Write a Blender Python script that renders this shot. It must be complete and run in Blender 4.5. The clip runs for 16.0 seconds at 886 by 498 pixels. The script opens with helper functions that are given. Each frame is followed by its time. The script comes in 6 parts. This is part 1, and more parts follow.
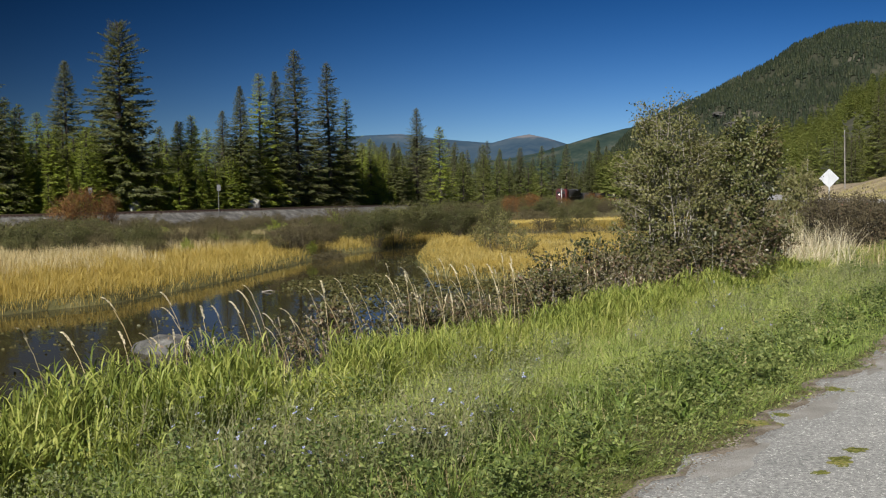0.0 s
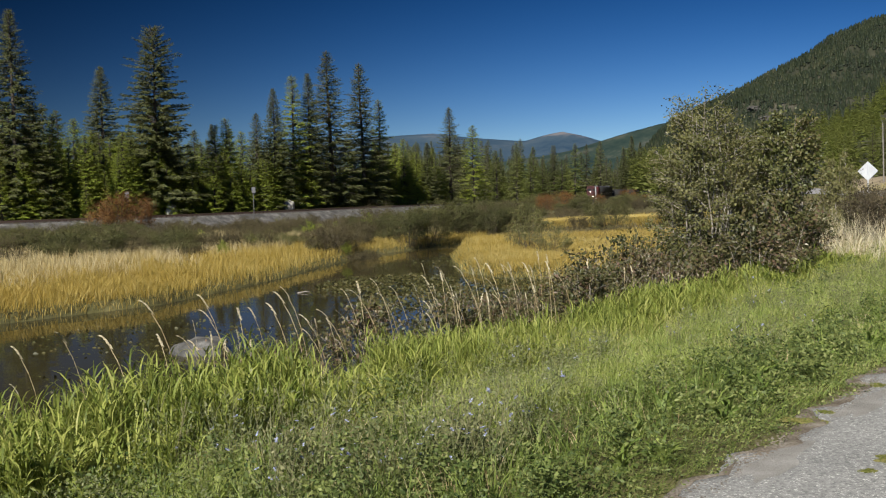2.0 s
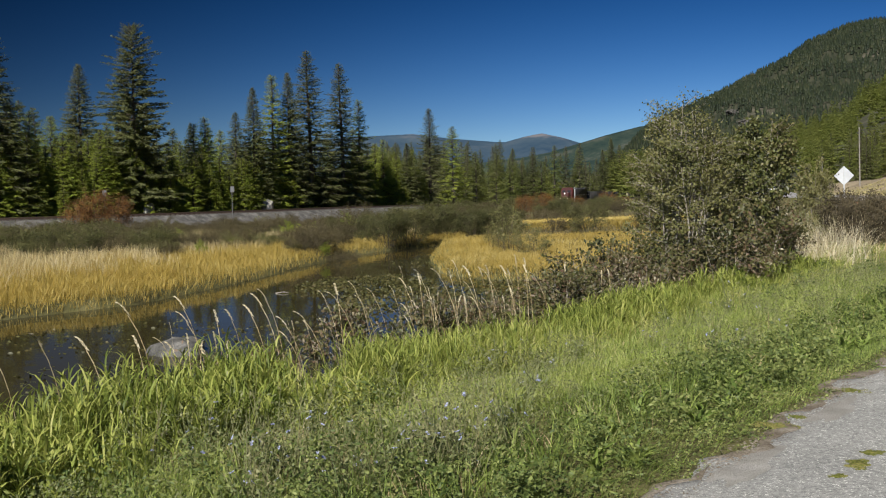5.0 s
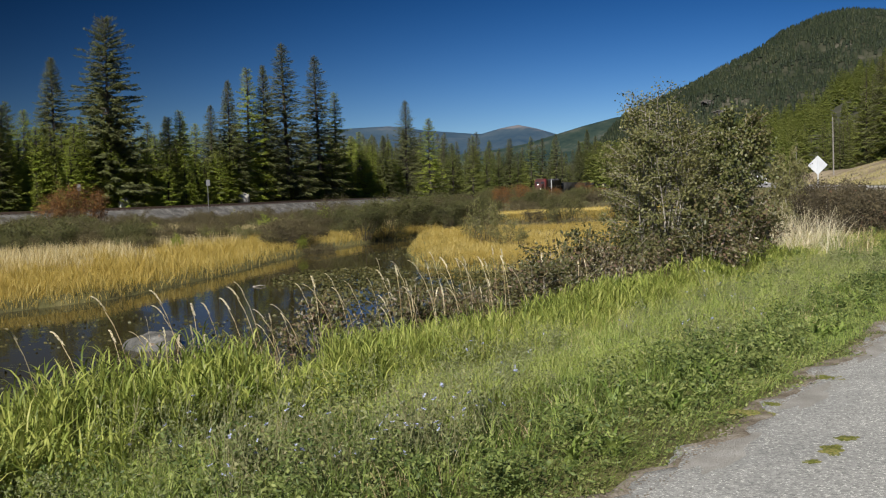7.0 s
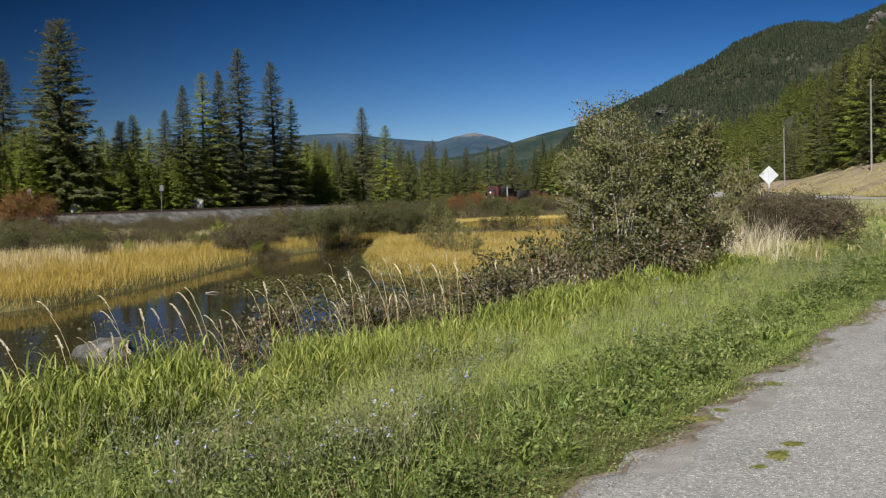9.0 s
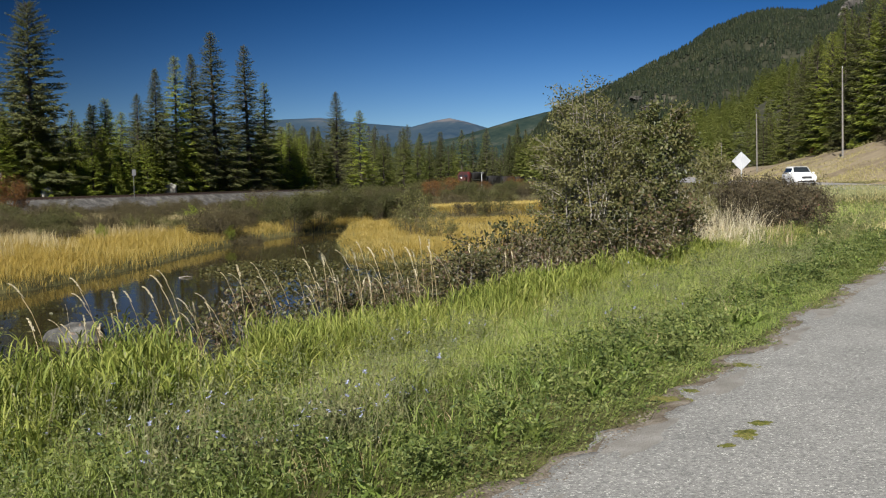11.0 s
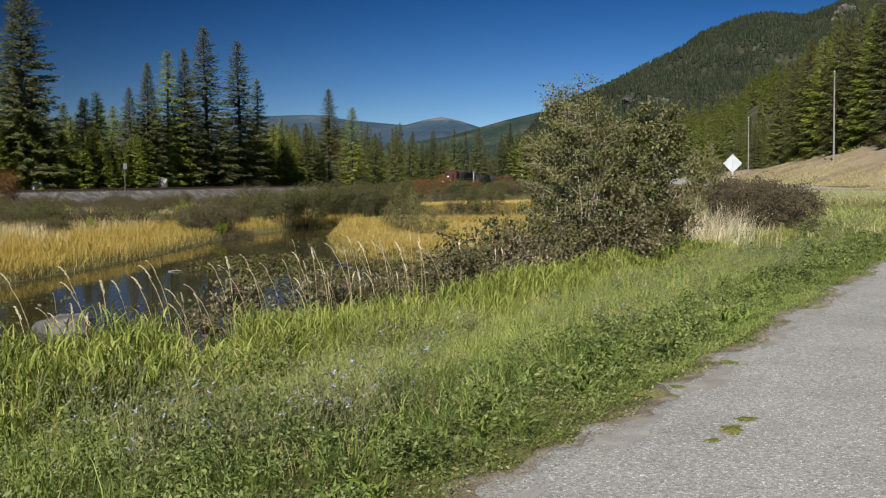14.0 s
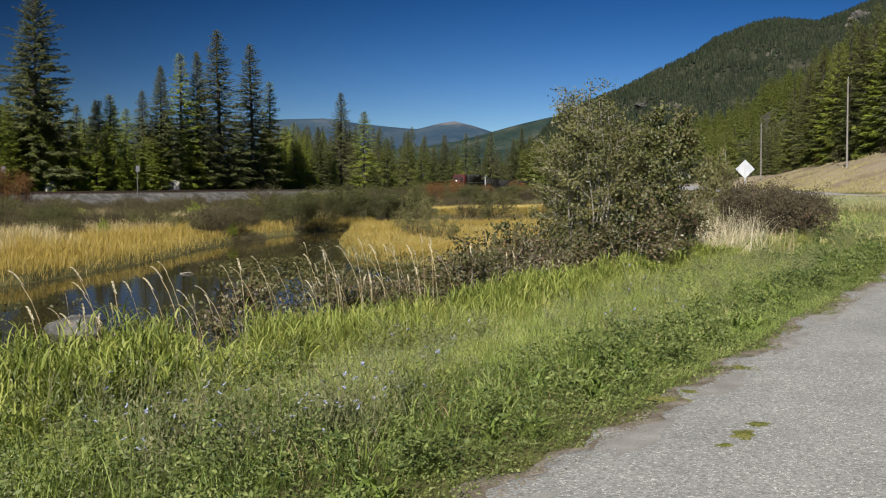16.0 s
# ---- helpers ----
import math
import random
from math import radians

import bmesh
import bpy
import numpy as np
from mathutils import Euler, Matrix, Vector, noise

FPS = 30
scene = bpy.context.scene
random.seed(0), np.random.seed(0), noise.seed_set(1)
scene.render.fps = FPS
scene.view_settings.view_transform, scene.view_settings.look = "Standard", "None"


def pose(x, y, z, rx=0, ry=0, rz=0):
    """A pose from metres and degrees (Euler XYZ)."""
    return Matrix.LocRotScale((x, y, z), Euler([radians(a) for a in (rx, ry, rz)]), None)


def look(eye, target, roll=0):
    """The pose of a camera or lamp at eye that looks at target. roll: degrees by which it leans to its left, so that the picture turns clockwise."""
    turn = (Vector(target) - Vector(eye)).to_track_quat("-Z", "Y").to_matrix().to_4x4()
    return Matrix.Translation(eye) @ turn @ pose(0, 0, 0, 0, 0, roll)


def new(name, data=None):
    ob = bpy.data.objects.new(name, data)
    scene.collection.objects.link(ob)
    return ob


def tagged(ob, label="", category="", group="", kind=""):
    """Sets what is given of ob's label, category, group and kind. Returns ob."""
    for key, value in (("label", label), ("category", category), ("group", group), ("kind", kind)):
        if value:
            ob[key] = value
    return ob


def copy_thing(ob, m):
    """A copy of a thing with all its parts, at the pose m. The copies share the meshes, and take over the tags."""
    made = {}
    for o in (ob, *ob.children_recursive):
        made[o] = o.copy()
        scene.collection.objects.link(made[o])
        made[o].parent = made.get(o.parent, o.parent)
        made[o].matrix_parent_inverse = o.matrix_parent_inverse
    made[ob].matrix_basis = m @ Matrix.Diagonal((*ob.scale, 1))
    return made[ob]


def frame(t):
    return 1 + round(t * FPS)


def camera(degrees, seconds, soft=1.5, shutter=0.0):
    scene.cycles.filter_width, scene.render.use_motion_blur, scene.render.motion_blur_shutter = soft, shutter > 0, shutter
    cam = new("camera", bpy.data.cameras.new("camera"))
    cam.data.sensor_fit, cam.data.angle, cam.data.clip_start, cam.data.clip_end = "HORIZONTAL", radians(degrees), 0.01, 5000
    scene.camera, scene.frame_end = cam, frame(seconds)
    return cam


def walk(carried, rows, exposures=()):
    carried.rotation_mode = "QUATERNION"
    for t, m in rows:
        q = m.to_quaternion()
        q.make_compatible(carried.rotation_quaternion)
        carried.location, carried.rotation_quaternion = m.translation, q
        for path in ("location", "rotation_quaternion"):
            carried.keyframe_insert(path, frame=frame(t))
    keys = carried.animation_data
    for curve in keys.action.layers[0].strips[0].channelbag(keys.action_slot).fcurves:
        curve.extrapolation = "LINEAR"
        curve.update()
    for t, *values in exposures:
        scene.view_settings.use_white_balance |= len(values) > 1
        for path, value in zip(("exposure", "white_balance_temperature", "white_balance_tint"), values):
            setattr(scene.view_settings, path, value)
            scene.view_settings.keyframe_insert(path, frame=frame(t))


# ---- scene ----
cam = camera(44.7, 16.0, 1.15)
PATH = [
    (0, -0.0041, 0.0055, 1.5807, 86.994, 0.915, 0.434),
    (0.5, -0.0119, 0.0390, 1.5744, 87.093, 1.256, 0.458),
    (1, -0.0164, 0.0373, 1.5763, 86.996, 2.016, 1.271),
    (1.5, -0.0137, 0.0538, 1.5775, 86.902, 2.327, 2.018),
    (2, -0.0172, 0.0535, 1.5783, 86.991, 1.774, 2.215),
    (2.5, -0.0148, 0.0492, 1.5867, 87.227, 1.347, 2.395),
    (3, -0.0116, 0.0559, 1.5870, 86.955, 1.228, 1.943),
    (5.5, -0.0012, 0.0234, 1.6043, 87.002, 1.282, 0.965),
    (6, -0.0057, 0.0289, 1.5961, 86.888, 1.311, 0.601),
    (6.5, 0.0029, 0.0298, 1.5943, 86.653, 1.678, 0.023),
    (7, 0.0016, 0.0138, 1.5984, 86.543, 1.696, -0.104),
    (7.5, 0.0070, 0.0153, 1.5944, 86.711, 1.598, -0.534),
    (8, 0.0171, 0.0158, 1.5919, 86.863, 1.743, -1.309),
    (8.5, 0.0179, 0.0163, 1.5875, 86.891, 1.373, -1.715),
    (9, 0.0287, 0.0214, 1.5870, 86.876, 1.264, -2.424),
    (9.5, 0.0329, 0.0050, 1.5828, 86.747, 1.519, -2.898),
    (10, 0.0352, -0.0041, 1.5778, 86.380, 1.359, -3.512),
    (12.5, 0.0496, -0.0109, 1.5498, 85.992, 0.903, -4.037),
    (13, 0.0558, -0.0103, 1.5441, 86.302, 0.752, -4.731),
    (13.5, 0.0509, 0.0078, 1.5284, 86.268, 0.214, -4.647),
    (14, 0.0496, -0.0133, 1.5238, 86.003, 0.304, -4.198),
    (14.5, 0.0526, -0.0038, 1.5176, 85.847, 0.838, -3.844),
    (15, 0.0496, -0.0069, 1.5152, 85.686, 0.965, -3.662),
    (15.5, 0.0491, -0.0160, 1.5153, 85.922, 0.590, -3.347),
    (16, 0.0474, -0.0057, 1.5118, 86.231, -0.018, -3.583),
]
walk(cam, [(t, pose(x, y, z, rx, ry, rz)) for t, x, y, z, rx, ry, rz in PATH])

# ---- light ----
SUN_AZ, SUN_EL = radians(-161), radians(38)          # azimuth from +y, clockwise
to_sun = Vector((math.sin(SUN_AZ) * math.cos(SUN_EL), math.cos(SUN_AZ) * math.cos(SUN_EL), math.sin(SUN_EL)))
sun = new("sun", bpy.data.lights.new("sun", "SUN"))
sun.data.energy, sun.data.angle, sun.data.color = 5.0, radians(0.55), (1.0, 0.955, 0.86)
sun.matrix_world = look((0, 0, 60), Vector((0, 0, 60)) - to_sun)
world = bpy.data.worlds.new("sky")
scene.world = world
world.use_nodes = True
wn, wl = world.node_tree.nodes, world.node_tree.links
sky = wn.new("ShaderNodeTexSky")
sky.sky_type, sky.sun_disc = "NISHITA", False
sky.sun_elevation, sky.sun_rotation = SUN_EL, SUN_AZ
sky.altitude, sky.air_density, sky.dust_density, sky.ozone_density = 900, 0.7, 0.0, 3.0
deep = wn.new("ShaderNodeHueSaturation")
deep.inputs["Hue"].default_value = 0.51
deep.inputs["Saturation"].default_value, deep.inputs["Value"].default_value = 1.27, 0.465
sky_gamma = wn.new("ShaderNodeGamma")
sky_gamma.inputs["Gamma"].default_value = 1.22
wl.new(sky.outputs[0], sky_gamma.inputs["Color"])
wl.new(sky_gamma.outputs[0], deep.inputs["Color"])
# polariser-like darkening multiplied into the sky, deepest at right angles to the sun
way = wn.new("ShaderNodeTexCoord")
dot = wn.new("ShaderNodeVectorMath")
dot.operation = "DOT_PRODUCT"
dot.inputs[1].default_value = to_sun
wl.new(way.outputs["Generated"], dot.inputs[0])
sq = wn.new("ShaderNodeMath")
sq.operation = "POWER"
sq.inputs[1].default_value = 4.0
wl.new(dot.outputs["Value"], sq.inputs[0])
sky_darkening = wn.new("ShaderNodeMath")
sky_darkening.operation = "MULTIPLY_ADD"
sky_darkening.inputs[1].default_value, sky_darkening.inputs[2].default_value = 2.8, 0.03
wl.new(sq.outputs[0], sky_darkening.inputs[0])
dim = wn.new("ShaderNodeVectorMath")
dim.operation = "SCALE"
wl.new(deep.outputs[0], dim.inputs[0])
wl.new(sky_darkening.outputs[0], dim.inputs["Scale"])
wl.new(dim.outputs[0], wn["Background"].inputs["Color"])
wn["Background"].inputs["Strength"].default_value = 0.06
scene.view_settings.exposure = 0.75


# ---- materials ----
def ramp_of(nt, stops):
    r = nt.nodes.new("ShaderNodeValToRGB")
    els = r.color_ramp.elements
    els[0].position, els[0].color = stops[0][0], (*stops[0][1], 1)
    els[1].position, els[1].color = stops[-1][0], (*stops[-1][1], 1)
    for p, c in stops[1:-1]:
        els.new(p).color = (*c, 1)
    return r


def surface(name, stops, scale=4.0, rough=0.8, metal=0.0, bump=0.0, fine=40.0, detail=6.0, spec=0.3, mottle=0.35):
    """A solid surface: a colour ramp over coarse noise, broken by fine grain, with relief."""
    m = bpy.data.materials.new(name)
    m.use_nodes = True
    nt = m.node_tree
    p = nt.nodes["Principled BSDF"]
    geo = nt.nodes.new("ShaderNodeNewGeometry")
    a = nt.nodes.new("ShaderNodeTexNoise")
    a.inputs["Scale"].default_value, a.inputs["Detail"].default_value = scale, detail
    b = nt.nodes.new("ShaderNodeTexNoise")
    b.inputs["Scale"].default_value, b.inputs["Detail"].default_value = fine, 3.0
    nt.links.new(geo.outputs["Position"], a.inputs["Vector"])
    nt.links.new(geo.outputs["Position"], b.inputs["Vector"])
    mix = nt.nodes.new("ShaderNodeMath")
    mix.operation = "MULTIPLY_ADD"
    mix.inputs[1].default_value = mottle
    nt.links.new(b.outputs["Fac"], mix.inputs[0])
    sub = nt.nodes.new("ShaderNodeMath")
    sub.operation = "SUBTRACT"
    nt.links.new(a.outputs["Fac"], sub.inputs[0])
    sub.inputs[1].default_value = mottle / 2
    nt.links.new(sub.outputs[0], mix.inputs[2])
    r = ramp_of(nt, stops)
    nt.links.new(mix.outputs[0], r.inputs[0])
    nt.links.new(r.outputs[0], p.inputs["Base Color"])
    p.inputs["Roughness"].default_value, p.inputs["Metallic"].default_value = rough, metal
    p.inputs["Specular IOR Level"].default_value = spec
    if bump:
        bp = nt.nodes.new("ShaderNodeBump")
        bp.inputs["Strength"].default_value = bump
        bp.inputs["Distance"].default_value = 0.02
        nt.links.new(b.outputs["Fac"], bp.inputs["Height"])
        nt.links.new(bp.outputs[0], p.inputs["Normal"])
    return m


def foliage(name, stops, patch=0.35, through_light=0.35, rough=0.55, spec=0.25, own=0.55):
    """Leaves, needles or blades: each island has a tone of its own, patches drift, light passes through."""
    m = bpy.data.materials.new(name)
    m.use_nodes = True
    nt = m.node_tree
    p, out = nt.nodes["Principled BSDF"], nt.nodes["Material Output"]
    geo = nt.nodes.new("ShaderNodeNewGeometry")
    info = nt.nodes.new("ShaderNodeObjectInfo")
    n = nt.nodes.new("ShaderNodeTexNoise")
    n.inputs["Scale"].default_value = patch
    nt.links.new(geo.outputs["Position"], n.inputs["Vector"])
    add = nt.nodes.new("ShaderNodeMath")
    add.operation = "MULTIPLY_ADD"
    nt.links.new(geo.outputs["Random Per Island"], add.inputs[0])
    add.inputs[1].default_value = own
    half = nt.nodes.new("ShaderNodeMath")
    half.operation = "MULTIPLY_ADD"
    nt.links.new(info.outputs["Random"], half.inputs[0])
    half.inputs[1].default_value = 0.22
    low = nt.nodes.new("ShaderNodeMath")
    low.operation = "MULTIPLY_ADD"
    low.inputs[1].default_value, low.inputs[2].default_value = 0.75, -0.26 + (0.55 - own) / 2
    nt.links.new(n.outputs["Fac"], low.inputs[0])
    nt.links.new(low.outputs[0], half.inputs[2])
    nt.links.new(half.outputs[0], add.inputs[2])
    r = ramp_of(nt, stops)
    nt.links.new(add.outputs[0], r.inputs[0])
    nt.links.new(r.outputs[0], p.inputs["Base Color"])
    p.inputs["Roughness"].default_value, p.inputs["Specular IOR Level"].default_value = rough, spec
    if through_light:
        tr = nt.nodes.new("ShaderNodeBsdfTranslucent")
        nt.links.new(r.outputs[0], tr.inputs["Color"])
        mx = nt.nodes.new("ShaderNodeMixShader")
        mx.inputs[0].default_value = through_light
        nt.links.new(p.outputs[0], mx.inputs[1])
        nt.links.new(tr.outputs[0], mx.inputs[2])
        nt.links.new(mx.outputs[0], out.inputs["Surface"])
    return m


def plain(name, colour, rough=0.5, metal=0.0, glow=0.0, spec=0.5):
    m = bpy.data.materials.new(name)
    m.use_nodes = True
    p = m.node_tree.nodes["Principled BSDF"]
    p.inputs["Base Color"].default_value = (*colour, 1)
    p.inputs["Roughness"].default_value, p.inputs["Metallic"].default_value = rough, metal
    p.inputs["Specular IOR Level"].default_value = spec
    if glow:
        p.inputs["Emission Color"].default_value = (*colour, 1)
        p.inputs["Emission Strength"].default_value = glow
    return m


M = {}
M["soil"] = surface("soil", [(0.25, (0.05, 0.045, 0.02)), (0.5, (0.09, 0.085, 0.03)), (0.75, (0.16, 0.14, 0.06))], 0.5, 0.95, bump=0.6, fine=25)


def asphalt_material():
    """Worn asphalt: pale stones in a grey binder, with broad stains."""
    m = surface("asphalt", [(0.25, (0.192, 0.194, 0.189)), (0.75, (0.272, 0.272, 0.262))], 0.8, 0.92, fine=28.0, mottle=0.25)
    nt = m.node_tree
    p = nt.nodes["Principled BSDF"]
    base = p.inputs["Base Color"].links[0].from_socket
    geo = nt.nodes.new("ShaderNodeNewGeometry")
    fac = []
    for scale in (62.0, 150.0):
        v = nt.nodes.new("ShaderNodeTexVoronoi")
        v.inputs["Scale"].default_value = scale
        nt.links.new(geo.outputs["Position"], v.inputs["Vector"])
        sep = nt.nodes.new("ShaderNodeSeparateColor")
        nt.links.new(v.outputs["Color"], sep.inputs[0])
        fac.append((v, sep.outputs[0]))
    add = nt.nodes.new("ShaderNodeMath")
    add.operation = "MULTIPLY"
    nt.links.new(fac[0][1], add.inputs[0])
    nt.links.new(fac[1][1], add.inputs[1])
    gain = ramp_of(nt, [(0.0, (0.58, 0.58, 0.58)), (0.1, (0.86, 0.86, 0.86)), (0.3, (1.02, 1.02, 1.01)), (0.6, (1.15, 1.14, 1.12)), (0.9, (2.5, 2.47, 2.4))])
    nt.links.new(add.outputs[0], gain.inputs[0])
    mul = nt.nodes.new("ShaderNodeVectorMath")
    mul.operation = "MULTIPLY"
    nt.links.new(base, mul.inputs[0])
    nt.links.new(gain.outputs[0], mul.inputs[1])
    nt.links.new(mul.outputs[0], p.inputs["Base Color"])
    bp = nt.nodes.new("ShaderNodeBump")
    bp.inputs["Strength"].default_value, bp.inputs["Distance"].default_value = 0.5, 0.006
    nt.links.new(fac[0][0].outputs["Distance"], bp.inputs["Height"])
    nt.links.new(bp.outputs[0], p.inputs["Normal"])
    return m


M["asphalt"] = asphalt_material()
M["road"] = surface("road_asphalt", [(0.3, (0.2, 0.2, 0.2)), (0.7, (0.3, 0.29, 0.29))], 0.4, 0.85, fine=12)
M["sand"] = surface("sandy_grit", [(0.3, (0.17, 0.162, 0.145)), (0.55, (0.235, 0.226, 0.208)), (0.75, (0.31, 0.3, 0.28))], 3.0, 0.95, bump=0.7, fine=120, mottle=0.7)
M["moss"] = foliage("moss", [(0.2, (0.065, 0.074, 0.016)), (0.5, (0.12, 0.128, 0.03)), (0.8, (0.19, 0.17, 0.06))], 6.0, 0.15)
M["lawn"] = foliage("meadow_grass", [(0.06, (0.06, 0.09, 0.018)), (0.4, (0.155, 0.215, 0.046)), (0.7, (0.26, 0.325, 0.08)), (0.95, (0.43, 0.41, 0.18))], 0.8, 0.4, own=0.65)
M["lime"] = foliage("lime_grass", [(0.08, (0.18, 0.235, 0.048)), (0.5, (0.32, 0.385, 0.095)), (0.92, (0.46, 0.46, 0.19))], 0.8, 0.45)
M["reed"] = foliage("reed_grass", [(0.04, (0.09, 0.125, 0.025)), (0.35, (0.235, 0.285, 0.056)), (0.72, (0.39, 0.41, 0.11)), (0.98, (0.52, 0.48, 0.2))], 1.2, 0.45, own=0.7)
M["straw"] = foliage("straw", [(0.1, (0.28, 0.2, 0.1)), (0.5, (0.46, 0.36, 0.2)), (0.9, (0.62, 0.54, 0.36))], 0.5, 0.3)
M["slope"] = foliage("yellowed_slope_grass", [(0.1, (0.2, 0.17, 0.065)), (0.5, (0.36, 0.32, 0.13)), (0.9, (0.5, 0.45, 0.22))], 0.12, 0.3)
M["gold"] = foliage("golden_sedge", [(0.0, (0.23, 0.16, 0.03)), (0.35, (0.36, 0.26, 0.057)), (0.7, (0.45, 0.35, 0.105)), (1.0, (0.54, 0.45, 0.2))], 0.22, 0.4)
M["scrub"] = foliage("dry_scrub_grass", [(0.08, (0.06, 0.048, 0.024)), (0.5, (0.12, 0.098, 0.048)), (0.95, (0.24, 0.2, 0.105))], 0.12, 0.3, own=0.35)
M["pale"] = foliage("bleached_grass", [(0.08, (0.35, 0.265, 0.1)), (0.5, (0.53, 0.44, 0.235)), (0.95, (0.68, 0.61, 0.41))], 0.25, 0.4)
M["wisp"] = foliage("bleached_stalks", [(0.1, (0.45, 0.38, 0.24)), (0.5, (0.62, 0.55, 0.38)), (0.9, (0.75, 0.7, 0.55))], 0.5, 0.35)
M["weed"] = foliage("weed_leaf", [(0.08, (0.04, 0.068, 0.018)), (0.45, (0.115, 0.15, 0.043)), (0.8, (0.23, 0.26, 0.082)), (0.98, (0.37, 0.34, 0.165))], 1.6, 0.3, own=0.6)
M["forb"] = foliage("grey_forb_leaf", [(0.08, (0.1, 0.115, 0.05)), (0.5, (0.2, 0.215, 0.095)), (0.9, (0.28, 0.285, 0.145))], 0.9, 0.3)
# The pale last stop puts leaf highlights into the colour.
M["shrub"] = foliage("shrub_leaf", [(0.05, (0.042, 0.048, 0.018)), (0.35, (0.095, 0.1, 0.037)), (0.6, (0.145, 0.13, 0.055)), (0.85, (0.17, 0.105, 0.075)), (0.98, (0.42, 0.38, 0.26))], 0.9, 0.4, 0.42, 0.35, own=0.7)
M["willow"] = foliage("willow_leaf", [(0.05, (0.07, 0.078, 0.025)), (0.4, (0.155, 0.158, 0.055)), (0.7, (0.225, 0.21, 0.085)), (0.97, (0.33, 0.29, 0.165))], 0.9, 0.42, 0.45, 0.35)
M["alder"] = foliage("alder_leaf", [(0.05, (0.048, 0.056, 0.017)), (0.5, (0.11, 0.122, 0.038)), (0.85, (0.165, 0.145, 0.06)), (0.98, (0.25, 0.16, 0.09))], 0.9, 0.35, 0.45, 0.35)
M["olive"] = foliage("olive_shrub_leaf", [(0.05, (0.038, 0.042, 0.014)), (0.5, (0.085, 0.09, 0.03)), (0.95, (0.18, 0.165, 0.062))], 0.3, 0.35, own=0.5)
M["rust"] = foliage("rust_shrub_leaf", [(0.05, (0.075, 0.033, 0.01)), (0.5, (0.165, 0.076, 0.02)), (0.95, (0.27, 0.145, 0.042))], 0.3, 0.35, own=0.4)
M["brown"] = foliage("brown_shrub_leaf", [(0.05, (0.04, 0.033, 0.015)), (0.5, (0.083, 0.07, 0.032)), (0.95, (0.15, 0.128, 0.062))], 0.3, 0.3, own=0.35)
M["maroon"] = foliage("maroon_shrub_leaf", [(0.05, (0.035, 0.03, 0.018)), (0.5, (0.075, 0.062, 0.035)), (0.85, (0.14, 0.115, 0.065)), (1.0, (0.24, 0.06, 0.055))], 0.8, 0.25)
M["spruce"] = foliage("spruce_needles", [(0.05, (0.065, 0.075, 0.029)), (0.45, (0.125, 0.138, 0.053)), (0.9, (0.2, 0.205, 0.085))], 0.08, 0.5, own=0.4)
M["larch"] = foliage("larch_needles", [(0.05, (0.14, 0.185, 0.025)), (0.45, (0.245, 0.3, 0.044)), (0.9, (0.34, 0.365, 0.07))], 0.07, 0.5, own=0.4)
M["hillside_larch"] = foliage("hillside_larch_needles", [(0.05, (0.075, 0.1, 0.018)), (0.45, (0.14, 0.165, 0.032)), (0.9, (0.2, 0.215, 0.05))], 0.07, 0.45, own=0.4)
M["fir"] = foliage("fir_needles", [(0.05, (0.08, 0.105, 0.024)), (0.45, (0.145, 0.172, 0.04)), (0.9, (0.21, 0.225, 0.062))], 0.06, 0.48, own=0.4)
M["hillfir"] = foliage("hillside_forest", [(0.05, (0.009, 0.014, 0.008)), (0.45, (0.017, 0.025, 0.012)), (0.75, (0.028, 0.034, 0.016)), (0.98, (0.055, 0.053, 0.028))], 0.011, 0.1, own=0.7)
M["bark"] = surface("bark", [(0.3, (0.035, 0.028, 0.022)), (0.7, (0.1, 0.085, 0.068))], 3.0, 0.9, bump=0.6, fine=20)
M["stem"] = surface("grey_stem", [(0.3, (0.14, 0.12, 0.095)), (0.7, (0.37, 0.335, 0.285))], 5.0, 0.8, fine=60)
M["twig"] = surface("brown_twig", [(0.3, (0.045, 0.035, 0.025)), (0.7, (0.12, 0.095, 0.068))], 5.0, 0.85, fine=60)
M["rock"] = surface("granite", [(0.3, (0.04, 0.04, 0.036)), (0.55, (0.095, 0.092, 0.085)), (0.75, (0.2, 0.195, 0.18))], 3.0, 0.9, bump=1.0, fine=30, mottle=0.5)
M["palerock"] = surface("pale_granite", [(0.3, (0.2, 0.19, 0.17)), (0.7, (0.42, 0.4, 0.36))], 2.0, 0.9, bump=0.6, fine=14)
M["ballast"] = surface("ballast", [(0.3, (0.035, 0.034, 0.032)), (0.5, (0.075, 0.072, 0.068)), (0.72, (0.17, 0.162, 0.152))], 1.2, 0.9, bump=0.6, fine=9, mottle=0.8)
M["rail"] = plain("rusty_steel", (0.06, 0.04, 0.03), 0.6, 0.6)
M["sleeper"] = plain("tarred_timber", (0.05, 0.04, 0.035), 0.9)
M["bank"] = surface("dry_cut_slope", [(0.25, (0.13, 0.1, 0.065)), (0.5, (0.235, 0.19, 0.125)), (0.75, (0.32, 0.265, 0.18))], 0.13, 0.95, bump=0.5, fine=1.6, mottle=0.5)
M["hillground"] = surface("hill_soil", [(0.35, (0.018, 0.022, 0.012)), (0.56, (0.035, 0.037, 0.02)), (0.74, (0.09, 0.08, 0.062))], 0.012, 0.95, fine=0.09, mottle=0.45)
M["metal"] = plain("galvanised_steel", (0.55, 0.56, 0.56), 0.45, 0.7)
M["alu"] = surface("bare_aluminium_sheet", [(0.3, (0.40, 0.41, 0.42)), (0.7, (0.5, 0.51, 0.52))], 2.0, 0.5, 0.25, fine=12)
